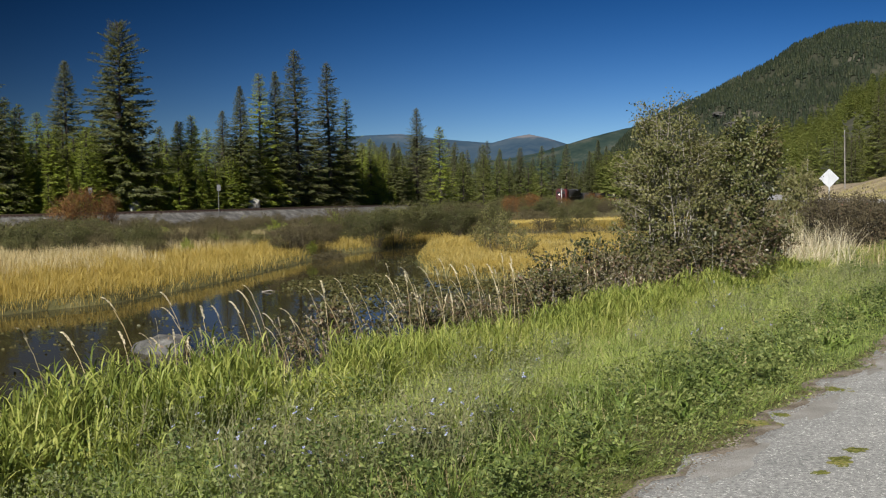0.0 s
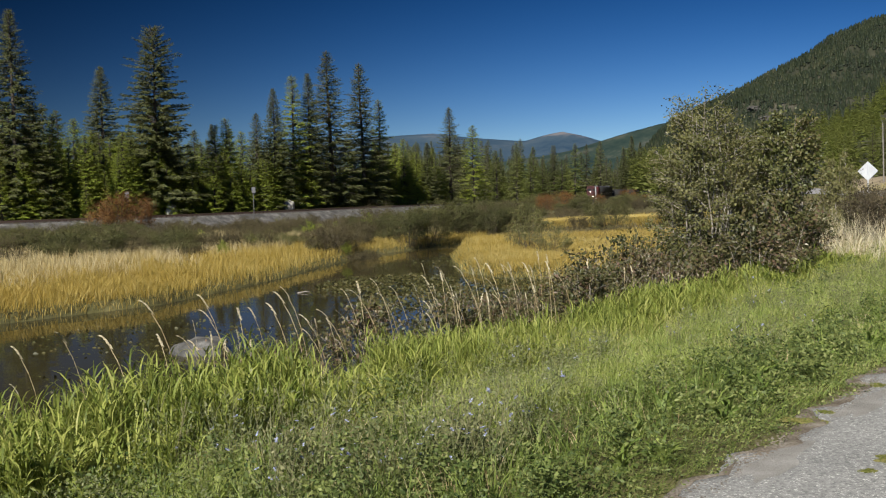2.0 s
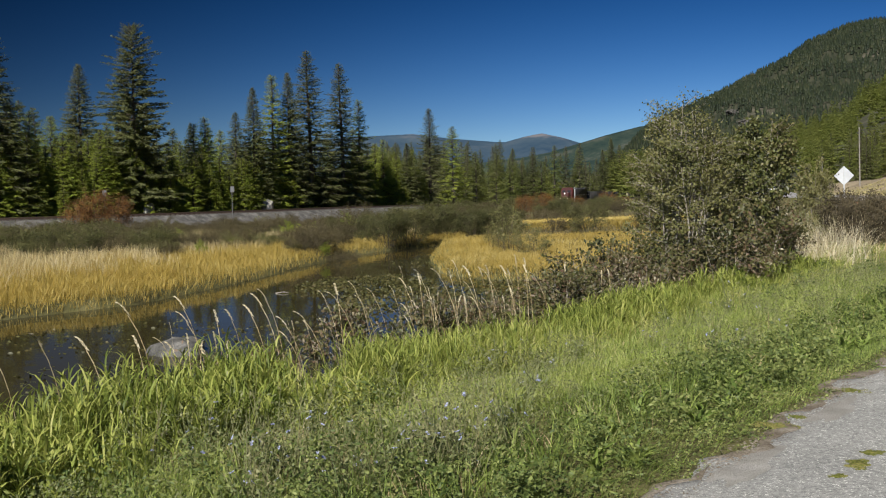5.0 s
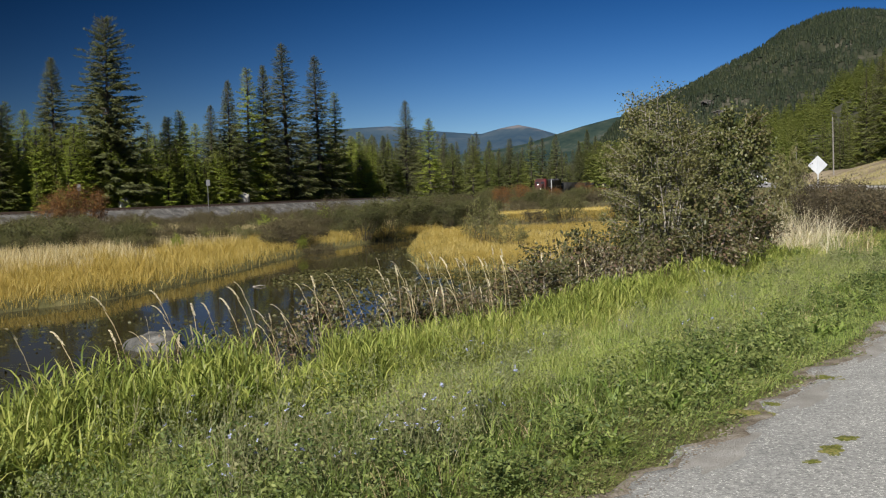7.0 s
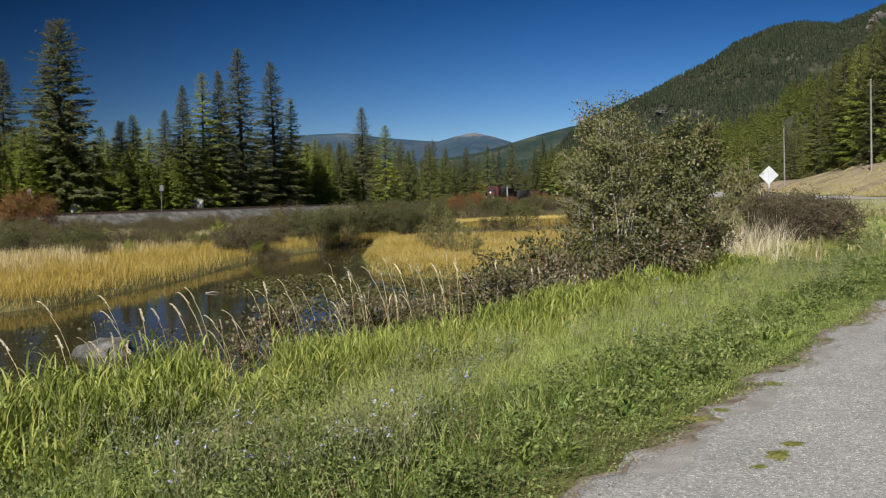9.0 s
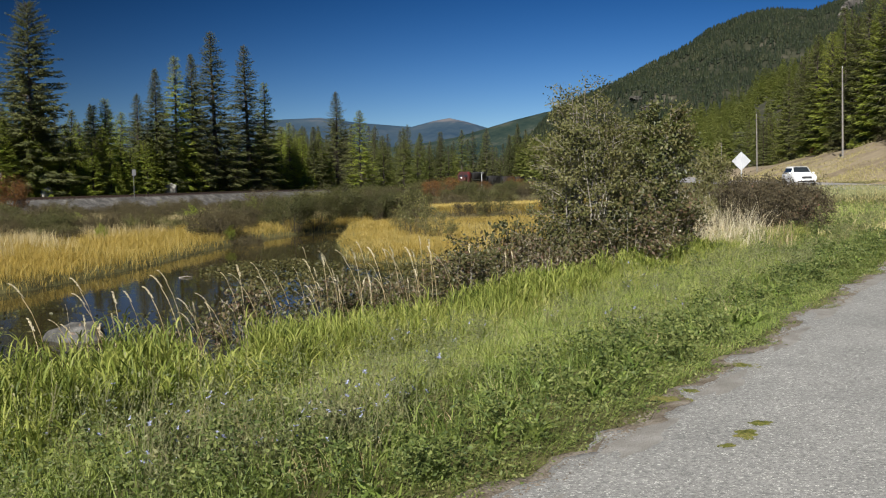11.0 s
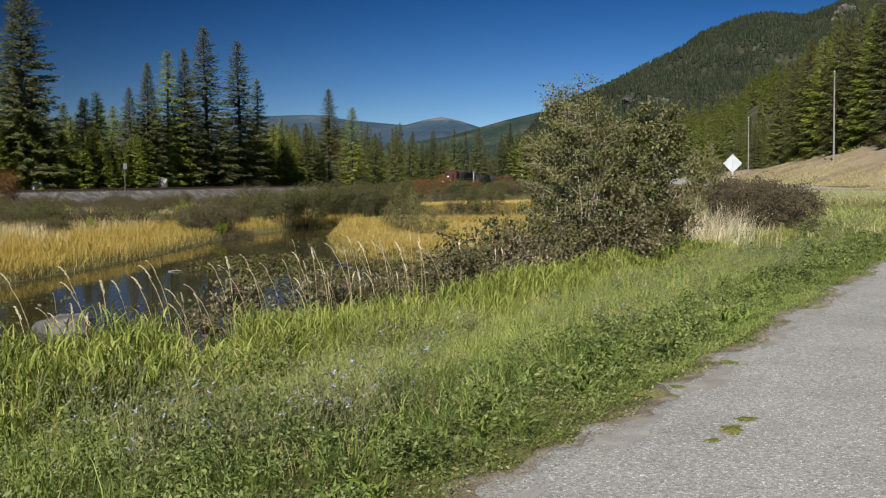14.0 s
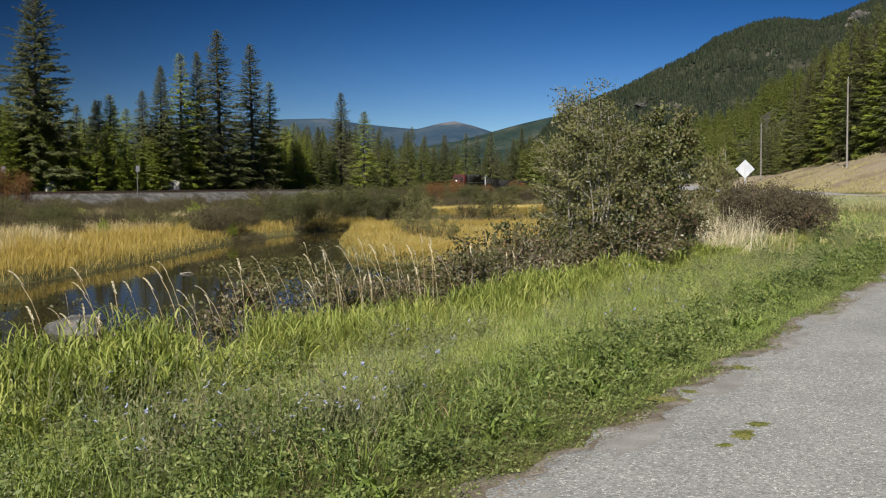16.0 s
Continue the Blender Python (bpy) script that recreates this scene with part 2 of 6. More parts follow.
M["wood"] = surface("weathered_pole_wood", [(0.3, (0.14, 0.13, 0.115)), (0.7, (0.23, 0.215, 0.195))], 1.2, 0.85, fine=8)


def water_material():
    m = bpy.data.materials.new("pond_water")
    m.use_nodes = True
    nt = m.node_tree
    p = nt.nodes["Principled BSDF"]
    p.inputs["Base Color"].default_value = (0.034, 0.029, 0.012, 1)
    p.inputs["Roughness"].default_value, p.inputs["IOR"].default_value, p.inputs["Specular IOR Level"].default_value = 0.03, 1.33, 0.15
    geo = nt.nodes.new("ShaderNodeNewGeometry")
    n = nt.nodes.new("ShaderNodeTexNoise")
    n.inputs["Scale"].default_value, n.inputs["Detail"].default_value = 1.6, 3
    nt.links.new(geo.outputs["Position"], n.inputs["Vector"])
    b = nt.nodes.new("ShaderNodeBump")
    b.inputs["Strength"].default_value, b.inputs["Distance"].default_value = 0.1, 0.02
    nt.links.new(n.outputs["Fac"], b.inputs["Height"])
    nt.links.new(b.outputs[0], p.inputs["Normal"])
    return m


# Haze of the air is put into the material as a faint emission.
def haze_glow_material(name, stops, scale, air, glow):
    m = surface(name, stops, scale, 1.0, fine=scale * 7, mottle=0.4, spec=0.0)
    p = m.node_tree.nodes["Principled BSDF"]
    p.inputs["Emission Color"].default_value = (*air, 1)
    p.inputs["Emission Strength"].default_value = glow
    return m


def bare_summits(m, low, high, tone):
    """Bare tan ground above the tree line."""
    nt = m.node_tree
    p = nt.nodes["Principled BSDF"]
    base = p.inputs["Base Color"].links[0].from_socket
    geo = nt.nodes.new("ShaderNodeNewGeometry")
    sep = nt.nodes.new("ShaderNodeSeparateXYZ")
    nt.links.new(geo.outputs["Position"], sep.inputs[0])
    n = nt.nodes.new("ShaderNodeTexNoise")
    n.inputs["Scale"].default_value, n.inputs["Detail"].default_value = 0.02, 4
    nt.links.new(geo.outputs["Position"], n.inputs["Vector"])
    add = nt.nodes.new("ShaderNodeMath")
    add.operation = "MULTIPLY_ADD"
    add.inputs[1].default_value = 50.0
    nt.links.new(n.outputs["Fac"], add.inputs[0])
    nt.links.new(sep.outputs["Z"], add.inputs[2])
    east = nt.nodes.new("ShaderNodeMath")
    east.operation = "MULTIPLY_ADD"
    east.inputs[1].default_value = 0.06
    nt.links.new(sep.outputs["X"], east.inputs[0])
    nt.links.new(add.outputs[0], east.inputs[2])
    rng = nt.nodes.new("ShaderNodeMapRange")
    rng.inputs["From Min"].default_value, rng.inputs["From Max"].default_value = low, high
    nt.links.new(east.outputs[0], rng.inputs["Value"])
    mx = nt.nodes.new("ShaderNodeMix")
    mx.data_type = "RGBA"
    nt.links.new(rng.outputs[0], mx.inputs["Factor"])
    nt.links.new(base, mx.inputs["A"])
    mx.inputs["B"].default_value = (*tone, 1)
    nt.links.new(mx.outputs["Result"], p.inputs["Base Color"])


M["water"] = water_material()
# Both slopes carry blue distance haze in base colour and glow.
M["far"] = haze_glow_material("hazed_mountain", [(0.3, (0.015, 0.025, 0.03)), (0.6, (0.032, 0.043, 0.045)), (0.8, (0.062, 0.064, 0.06))], 0.006, (0.08, 0.18, 0.36), 0.15)
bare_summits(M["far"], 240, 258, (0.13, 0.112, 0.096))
M["mid"] = haze_glow_material("hazed_ridge", [(0.3, (0.01, 0.018, 0.012)), (0.55, (0.026, 0.035, 0.022)), (0.75, (0.075, 0.07, 0.052))], 0.009, (0.06, 0.15, 0.24), 0.07)


# ---- mesh tools ----
def mesh_of(name, verts, faces, mats, slots=None):
    """A mesh from arrays: verts (n, 3); faces: a list of index arrays (m, 3) or (m, 4); slots: material slot of each array."""
    me = bpy.data.meshes.new(name)
    verts = np.asarray(verts, np.float32)
    faces = [np.asarray(f, np.int32) for f in faces if len(f)]
    slots = slots or [0] * len(faces)
    loops = np.concatenate([f.ravel() for f in faces])
    totals = np.concatenate([np.full(len(f), f.shape[1], np.int32) for f in faces])
    starts = np.concatenate([[0], np.cumsum(totals)[:-1]]).astype(np.int32)
    me.vertices.add(len(verts))
    me.vertices.foreach_set("co", verts.ravel())
    me.loops.add(len(loops))
    me.loops.foreach_set("vertex_index", loops)
    me.polygons.add(len(totals))
    me.polygons.foreach_set("loop_start", starts)
    me.polygons.foreach_set("loop_total", totals)
    me.polygons.foreach_set("material_index", np.concatenate([np.full(len(f), s, np.int32) for f, s in zip(faces, slots)]))
    me.update(calc_edges=True)
    for m in mats if isinstance(mats, (list, tuple)) else [mats]:
        me.materials.append(m)
    return me


def smooth(me):
    me.polygons.foreach_set("use_smooth", np.ones(len(me.polygons), bool))
    return me


def part(name, me, material, parent, label=""):
    """Links a mesh or a bmesh as one mesh object under a thing or a part."""
    if isinstance(me, bmesh.types.BMesh):
        bm, me = me, bpy.data.meshes.new(name)
        bm.to_mesh(me)
        bm.free()
    if material is not None and not me.materials:
        me.materials.append(material)
    ob = new(name, me)
    ob.parent = parent
    return tagged(ob, label)


def box(bm, cx, cy, cz, sx, sy, sz, bevel=0.0):
    """A box of that size round a centre, its edges rounded by bevel."""
    got = bmesh.ops.create_cube(bm, size=1.0, matrix=Matrix.Translation((cx, cy, cz)) @ Matrix.Diagonal((sx, sy, sz, 1)))
    if bevel:
        edges = list({e for v in got["verts"] for e in v.link_edges})
        bmesh.ops.bevel(bm, geom=edges, offset=bevel, segments=2, affect="EDGES")
    return bm


def rod(bm, a, b, r0, r1, sides=8):
    a, b = Vector(a), Vector(b)
    turn = (b - a).to_track_quat("Z", "Y").to_matrix().to_4x4()
    bmesh.ops.create_cone(bm, cap_ends=True, segments=sides, radius1=r0, radius2=r1, depth=(b - a).length,
                          matrix=Matrix.Translation((a + b) / 2) @ turn)
    return bm


def strips(root, lean, height, width, bend, rng, seg=3):
    """Tapered blades: root (n, 3), lean (n,) azimuth, height, width and bend (n,). Returns verts, quads, tris."""
    n = len(root)
    u = np.linspace(0, 1, seg + 1)[None, :]
    d = np.stack([np.cos(lean), np.sin(lean)], -1)
    side = np.stack([-d[:, 1], d[:, 0]], -1)
    twist = rng.uniform(-0.9, 0.9, n)
    side3 = np.stack([side[:, 0] * np.cos(twist) + d[:, 0] * np.sin(twist), side[:, 1] * np.cos(twist) + d[:, 1] * np.sin(twist), np.zeros(n)], -1)
    out = (bend * height)[:, None] * u ** 1.8
    up = height[:, None] * (u - 0.42 * np.minimum(bend, 1.3)[:, None] * u ** 3)
    spine = np.concatenate([root[:, None, :2] + d[:, None, :] * out[..., None], (root[:, 2:3] + up)[..., None]], -1)
    w = width[:, None] * np.array([0.7, 1.0, 0.75, 0.5, 0.3][:seg])[None, :] * 0.5
    left = spine[:, :seg] - side3[:, None, :] * w[..., None]
    right = spine[:, :seg] + side3[:, None, :] * w[..., None]
    verts = np.concatenate([left, right, spine[:, seg:]], 1).reshape(-1, 3)
    base = (np.arange(n) * (2 * seg + 1))[:, None]
    quads = np.concatenate([base + np.array([[k, seg + k, seg + k + 1, k + 1]]) for k in range(seg - 1)]) if seg > 1 else np.zeros((0, 4), int)
    tris = base + np.array([[seg - 1, 2 * seg - 1, 2 * seg]])
    return verts, quads, tris


def leaves(centre, axis, length, width, rng, fold=0.35, face=None, loose=0.5):
    """Folded diamond leaves: centre (n, 3), axis (n, 3) unit, length and width (n,); face: the way that their upper sides look. Returns verts and tris."""
    n = len(centre)
    rnd = rng.normal(size=(n, 3)) if face is None else face + rng.normal(0, loose, (n, 3))
    side = np.cross(axis, rnd)
    side /= np.linalg.norm(side, axis=1, keepdims=True) + 1e-9
    norm = np.cross(side, axis)
    L, W = length[:, None], width[:, None]
    base = centre - axis * L * 0.5
    tip = centre + axis * L * 0.5
    mid = centre - axis * L * 0.05
    a = mid + side * W * 0.5 + norm * W * fold * 0.5
    b = mid - side * W * 0.5 + norm * W * fold * 0.5
    verts = np.stack([base, a, tip, b], 1).reshape(-1, 3)
    i = (np.arange(n) * 4)[:, None]
    return verts, np.concatenate([i + np.array([[0, 1, 2]]), i + np.array([[0, 2, 3]])])


def tubes(a, b, ra, rb, sides=5):
    """Tapered tubes from a (n, 3) to b (n, 3). Returns verts and quads."""
    n = len(a)
    d = b - a
    d = d / (np.linalg.norm(d, axis=1, keepdims=True) + 1e-9)
    ref = np.where(np.abs(d[:, 2:3]) > 0.9, np.array([[1.0, 0, 0]]), np.array([[0, 0, 1.0]]))
    s = np.cross(d, ref)
    s /= np.linalg.norm(s, axis=1, keepdims=True) + 1e-9
    t = np.cross(d, s)
    ang = np.linspace(0, 2 * np.pi, sides, endpoint=False)
    ring = s[:, None] * np.cos(ang)[None, :, None] + t[:, None] * np.sin(ang)[None, :, None]
    verts = np.concatenate([a[:, None] + ring * np.reshape(ra, (-1, 1, 1)), b[:, None] + ring * np.reshape(rb, (-1, 1, 1))], 1).reshape(-1, 3)
    i = (np.arange(n) * 2 * sides)[:, None, None]
    k = np.arange(sides)[None, :]
    kn = (k + 1) % sides
    q = np.stack([k, kn, kn + sides, k + sides], -1)
    return verts, (i + q).reshape(-1, 4)


def joined(sets):
    """Joins (verts, faces...) sets; returns verts and the list of face arrays."""
    vs, fs, n = [], [], 0
    for v, *ff in sets:
        vs.append(v)
        fs += [np.asarray(f) + n for f in ff if len(f)]
        n += len(v)
    return np.concatenate(vs), fs


def stuff(name, me, label, category):
    return tagged(new(name, me), label, category, kind="stuff")


# ---- the plan ----
E_DIR, N_DIR, O_PT = np.array([0.5475, 0.8368]), np.array([-0.8368, 0.5475]), np.array([0.6, 5.0])
WATER = -1.5


def along(x, y):
    """Distance along the edge of the asphalt and distance to its left."""
    dx, dy = x - O_PT[0], y - O_PT[1]
    return dx * E_DIR[0] + dy * E_DIR[1], dx * N_DIR[0] + dy * N_DIR[1]


def at_edge(a, s):
    return O_PT[0] + a * E_DIR[0] + s * N_DIR[0], O_PT[1] + a * E_DIR[1] + s * N_DIR[1]


def spline(pts, n=12):
    """A smooth line through points, by Catmull and Rom."""
    p = np.asarray(pts, float)
    p = np.concatenate([[2 * p[0] - p[1]], p, [2 * p[-1] - p[-2]]])
    out = []
    for k in range(1, len(p) - 2):
        t = np.linspace(0, 1, n, endpoint=False)[:, None]
        out.append(0.5 * (2 * p[k] + (p[k + 1] - p[k - 1]) * t + (2 * p[k - 1] - 5 * p[k] + 4 * p[k + 1] - p[k + 2]) * t**2
                          + (-p[k - 1] + 3 * p[k] - 3 * p[k + 1] + p[k + 2]) * t**3))
    return np.concatenate(out + [p[-2:-1]])


TRACK = spline([(-95, 55, 0.5), (-58, 79, 0.35), (-39, 95, 0.2), (-24, 116, 0.1), (-14.5, 140, 0.0), (-7, 168, -0.3), (1, 205, -0.9), (11, 245, -1.6),
                (21.3, 278, -2.1), (30.1, 300, -2.5), (42, 330, -3.0), (62, 380, -3.7), (95, 450, -4.5)])
ROAD = spline([(120, 460, -0.6), (94, 345, -0.5), (80.4, 283, -0.4), (66.5, 223, -0.4), (55, 175, -0.3), (46.8, 139, -0.1), (42.3, 115, 0.0), (39.8, 97, 0.0),
               (38.3, 80, 0.0), (37.6, 65, 0.0), (38, 50, 0.0), (40, 30, 0.0), (44, 0, 0.0), (52, -40, 0.0), (60, -70, 0.0)])


def to_line(line, x, y):
    """Distance to a line, its signed side (left positive) and the z of the nearest point."""
    x, y = np.asarray(x, float), np.asarray(y, float)
    if x.size < 400:
        # all segments at once
        p, v = line[:-1], np.diff(line, axis=0)
        rx, ry = x.ravel()[:, None] - p[:, 0], y.ravel()[:, None] - p[:, 1]
        t = np.clip((rx * v[:, 0] + ry * v[:, 1]) / (v[:, 0] ** 2 + v[:, 1] ** 2), 0, 1)
        ex, ey = rx - t * v[:, 0], ry - t * v[:, 1]
        dd = np.hypot(ex, ey)
        k = np.argmin(dd, axis=1)
        r = np.arange(len(k))
        zz = p[k, 2] + t[r, k] * v[k, 2] if line.shape[1] > 2 else np.zeros(len(k))
        return dd[r, k].reshape(x.shape), np.sign(v[k, 0] * ey[r, k] - v[k, 1] * ex[r, k]).reshape(x.shape), zz.reshape(x.shape)
    best, side, z = np.full(x.shape, 1e9), np.zeros(x.shape), np.zeros(x.shape)
    for p, q in zip(line[:-1], line[1:]):
        dx, dy = q[0] - p[0], q[1] - p[1]
        ll = dx * dx + dy * dy
        t = np.clip(((x - p[0]) * dx + (y - p[1]) * dy) / ll, 0, 1)
        ex, ey = x - p[0] - t * dx, y - p[1] - t * dy
        d = np.hypot(ex, ey)
        near = d < best
        best = np.where(near, d, best)
        side = np.where(near, np.sign(dx * ey - dy * ex), side)
        if len(p) > 2:
            z = np.where(near, p[2] + t * (q[2] - p[2]), z)
    return best, side, z


POND = np.array([at_edge(-60, 6.1), at_edge(-20, 6.0), at_edge(-6, 6.2), at_edge(4, 6.0), at_edge(14, 6.1), at_edge(19, 6.1), (6.2, 30), (5.8, 34.5), (4.2, 36.4),
                 (0.5, 37.8), (-0.9, 41), (-1.7, 50), (-1.4, 57.5), (-1.5, 62), (-4.3, 58.5), (-6.2, 52.5), (-7.2, 46), (-8, 39.4), (-9.7, 31.6), (-11.9, 28.6),
                 (-18, 20.5), (-30, 6), (-60, -30)])


def pond_distance(x, y):
    """Distance to the shore, negative in the pond."""
    x, y = np.asarray(x, float), np.asarray(y, float)
    loop = np.concatenate([POND, POND[:1]])
    inside = np.zeros(x.shape, bool)
    for (ax, ay), (bx, by) in zip(loop[:-1], loop[1:]):
        hit = ((ay > y) != (by > y)) & (x < (bx - ax) * (y - ay) / (by - ay + 1e-12) + ax)
        inside ^= hit
    d = to_line(loop, x, y)[0]
    return np.where(inside, -d, d)


def step(a, b, v):
    t = np.clip((v - a) / (b - a), 0, 1)
    return t * t * (3 - 2 * t)


def lumps(x, y, size, seed=0.0):
    return (np.sin(x / size * 1.7 + seed) * np.sin(y / size * 1.3 + 2 * seed) + np.sin(x / size * 0.7 - y / size * 1.1 + seed * 3)
            + np.sin(x / size * 2.9 + y / size * 2.3 + seed)) / 3


def ground(x, y):
    """The height of the ground."""
    x, y = np.asarray(x, float), np.asarray(y, float)
    a, s = along(x, y)
    wide = 1 + 3.0 * step(16, 34, a)
    q = s / wide + 0.8 * np.maximum(s - 7.0, 0)
    z = np.interp(q, [-1, 0, 0.6, 2.5, 4.0, 5.0, 6.2, 12], [-0.03, -0.03, -0.04, -0.14, -0.36, -0.7, -1.3, -1.28])
    z = z + 0.1 * lumps(x, y, 0.42, 1.0) * step(0.3, 1.6, s) * step(12, 6, s) + 0.06 * lumps(x, y, 3.5, 2.0) * step(0.5, 4, s)
    d = pond_distance(x, y)
    z = np.where(d < 0.25, np.minimum(z, WATER - 0.05 + 0.9 * d), z)
    z = np.maximum(z, -2.6)
    z = z - 1.6 * step(110, 300, y) * step(60, 0, np.abs(x - 20))
    # railway bank: land behind it is level with the track
    dt, side, zt = to_line(TRACK, x, y)
    z = np.maximum(z, zt - 0.75 - 0.5 * np.maximum(dt - 2.3, 0))
    z = np.where((side > 0) & (dt > 2.3), np.maximum(z, zt - 0.5 - 0.1 * np.minimum(dt - 2.3, 3)), z)
    # highway, its verge, the cut slope and the wooded slope behind it
    dr, rside, zr = to_line(ROAD, x, y)
    verge = step(16, 5.6, dr)
    z = z * (1 - verge) + (zr - 0.04) * verge
    right = rside < 0 if ROAD[0][1] < ROAD[-1][1] else rside > 0
    rise = np.interp(dr, [6, 9, 20, 34, 80, 200, 420], [0, 0.6, 5.0, 6.6, 14, 38, 80]) * np.interp(y, [-60, 60, 150, 260, 400], [1, 1, 1.0, 0.5, 0.35])
    rise = rise + (0.55 * lumps(x, y, 3.2, 4.0) + 0.3 * lumps(x, y, 1.4, 2.0)) * step(9, 13, dr) * step(30, 20, dr)
    z = np.where(right & (dr > 6), zr - 0.04 + rise, z)
    return z


def bands(lo, hi, near, fine, growth):
    """Coordinates dense about near, widening outwards."""
    up, v, st = [], near[1], fine
    while v < hi:
        st *= growth
        v += st
        up.append(v)
    dn, v, st = [], near[0], fine
    while v > lo:
        st *= growth
        v -= st
        dn.append(v)
    return np.array(dn[::-1] + list(np.arange(near[0], near[1] + 1e-6, fine)) + up)


xs, ys = bands(-2600, 2600, (-14, 14), 0.4, 1.09), bands(-300, 4300, (0, 34), 0.4, 1.045)
gx, gy = np.meshgrid(xs, ys)
gz = ground(gx.ravel(), gy.ravel())
nx, ny = len(xs), len(ys)
idx = np.arange(nx * ny).reshape(ny, nx)
cells = np.stack([idx[:-1, :-1], idx[:-1, 1:], idx[1:, 1:], idx[1:, :-1]], -1).reshape(-1, 4)
ccx, ccy = gx[:-1, :-1].ravel(), gy[:-1, :-1].ravel()
drc, rsc, _ = to_line(ROAD, ccx, ccy)
dtc = to_line(TRACK, ccx, ccy)[0]
on_cut = (rsc > 0) & (drc > 5) & (drc < 30) & (ccy > -80)
on_hill = (rsc > 0) & (drc >= 30)
on_track = (dtc < 4.6) & (ccy < 460)
kind = np.where(on_track, 1, np.where(on_cut, 2, np.where(on_hill, 3, 0)))
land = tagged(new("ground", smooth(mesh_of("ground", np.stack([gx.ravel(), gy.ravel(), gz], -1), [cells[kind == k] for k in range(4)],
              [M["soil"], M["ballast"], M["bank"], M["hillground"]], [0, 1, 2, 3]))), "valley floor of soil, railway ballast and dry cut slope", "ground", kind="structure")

# water sheet, a little larger than the pond, under its banks
wp = np.array([(x, y, WATER) for x, y in POND])
bmw = bmesh.new()
ring = [bmw.verts.new(v) for v in wp]
bmesh.ops.triangulate(bmw, faces=[bmw.faces.new(ring)])
pond = part("water", bmw, M["water"], None)
tagged(pond, "dark still pond water reflecting trees and sky", "water", kind="structure")


# ---- asphalt turnout and highway ----
def edge_wobble(a):
    return 0.08 * np.sin(a * 1.9 + 0.4) + 0.06 * np.sin(a * 4.3 + 1.2) + 0.035 * np.sin(a * 9.1) + 0.02 * np.sin(a * 21.0 + 0.7) - 0.09 * np.maximum(0, np.sin(a * 1.35 + 2.6)) ** 4


def turnout():
    av = np.arange(-16, 46, 0.08)
    e = edge_wobble(av)
    offs = [0.0, -0.15, -0.5, -1.2, -2.5, -5, -9, -14]
    rows = []
    for o in offs:
        x, y = at_edge(av, e * max(0.0, 1 + o) + o)
        rows.append(np.stack([x, y, np.full_like(av, 0.0)], -1))
    x, y = at_edge(av, e + 0.03)
    rows.insert(0, np.stack([x, y, np.full_like(av, -0.06)], -1))
    v = np.concatenate(rows)
    n = len(av)
    i = np.arange(len(rows) * n).reshape(len(rows), n)
    f = np.stack([i[:-1, :-1], i[:-1, 1:], i[1:, 1:], i[1:, :-1]], -1).reshape(-1, 4)
    tagged(new("pavement", mesh_of("pavement", v, [f], M["asphalt"])), "worn grey asphalt turnout with exposed stones", "pavement", kind="structure")


def ribbon(line, half, lift):
    d = np.gradient(line[:, :2], axis=0)
    d /= np.linalg.norm(d, axis=1, keepdims=True)
    nrm = np.stack([-d[:, 1], d[:, 0]], -1)
    v = []
    for o in (-half, half):
        v.append(np.concatenate([line[:, :2] + nrm * o, line[:, 2:] + lift], 1))
    v = np.concatenate(v)
    n = len(line)
    k = np.arange(n - 1)
    return v, np.stack([k, k + 1, k + 1 + n, k + n], -1)


turnout()


def dirt_strip():
    """Bare brown soil between asphalt and weeds."""
    av = np.arange(-16, 46, 0.1)
    inner = edge_wobble(av) - 0.05 - 0.05 * np.sin(av * 6.1) * np.sin(av * 2.3)
    outer_s = edge_wobble(av) + 0.10 + 0.08 * np.sin(av * 2.7 + 1) + 0.05 * np.sin(av * 7.9)
    rows = []
    for w, z in ((0.0, 0.0015), (0.25, 0.006), (0.6, -0.004), (1.0, -0.06)):
        x, y = at_edge(av, inner * (1 - w) + outer_s * w)
        rows.append(np.stack([x, y, np.full_like(av, z)], -1))
    n = len(av)
    i = np.arange(4 * n).reshape(4, n)
    f = np.stack([i[:-1, :-1], i[1:, :-1], i[1:, 1:], i[:-1, 1:]], -1).reshape(-1, 4)
    tagged(new("dirt_strip", mesh_of("dirt_strip", np.concatenate(rows), [f], M["dirt"])), "strip of bare brown soil at the asphalt edge", "ground", kind="structure")


M["dirt"] = surface("bare_soil", [(0.25, (0.075, 0.058, 0.04)), (0.5, (0.15, 0.125, 0.095)), (0.78, (0.25, 0.225, 0.19))], 5.0, 0.95, bump=0.8, fine=60, mottle=0.8)
dirt_strip()
rv, rf = ribbon(ROAD, 5.0, 0.02)
tagged(new("road", mesh_of("road", rv, [rf], M["road"])), "grey two-lane asphalt highway", "road", kind="structure")


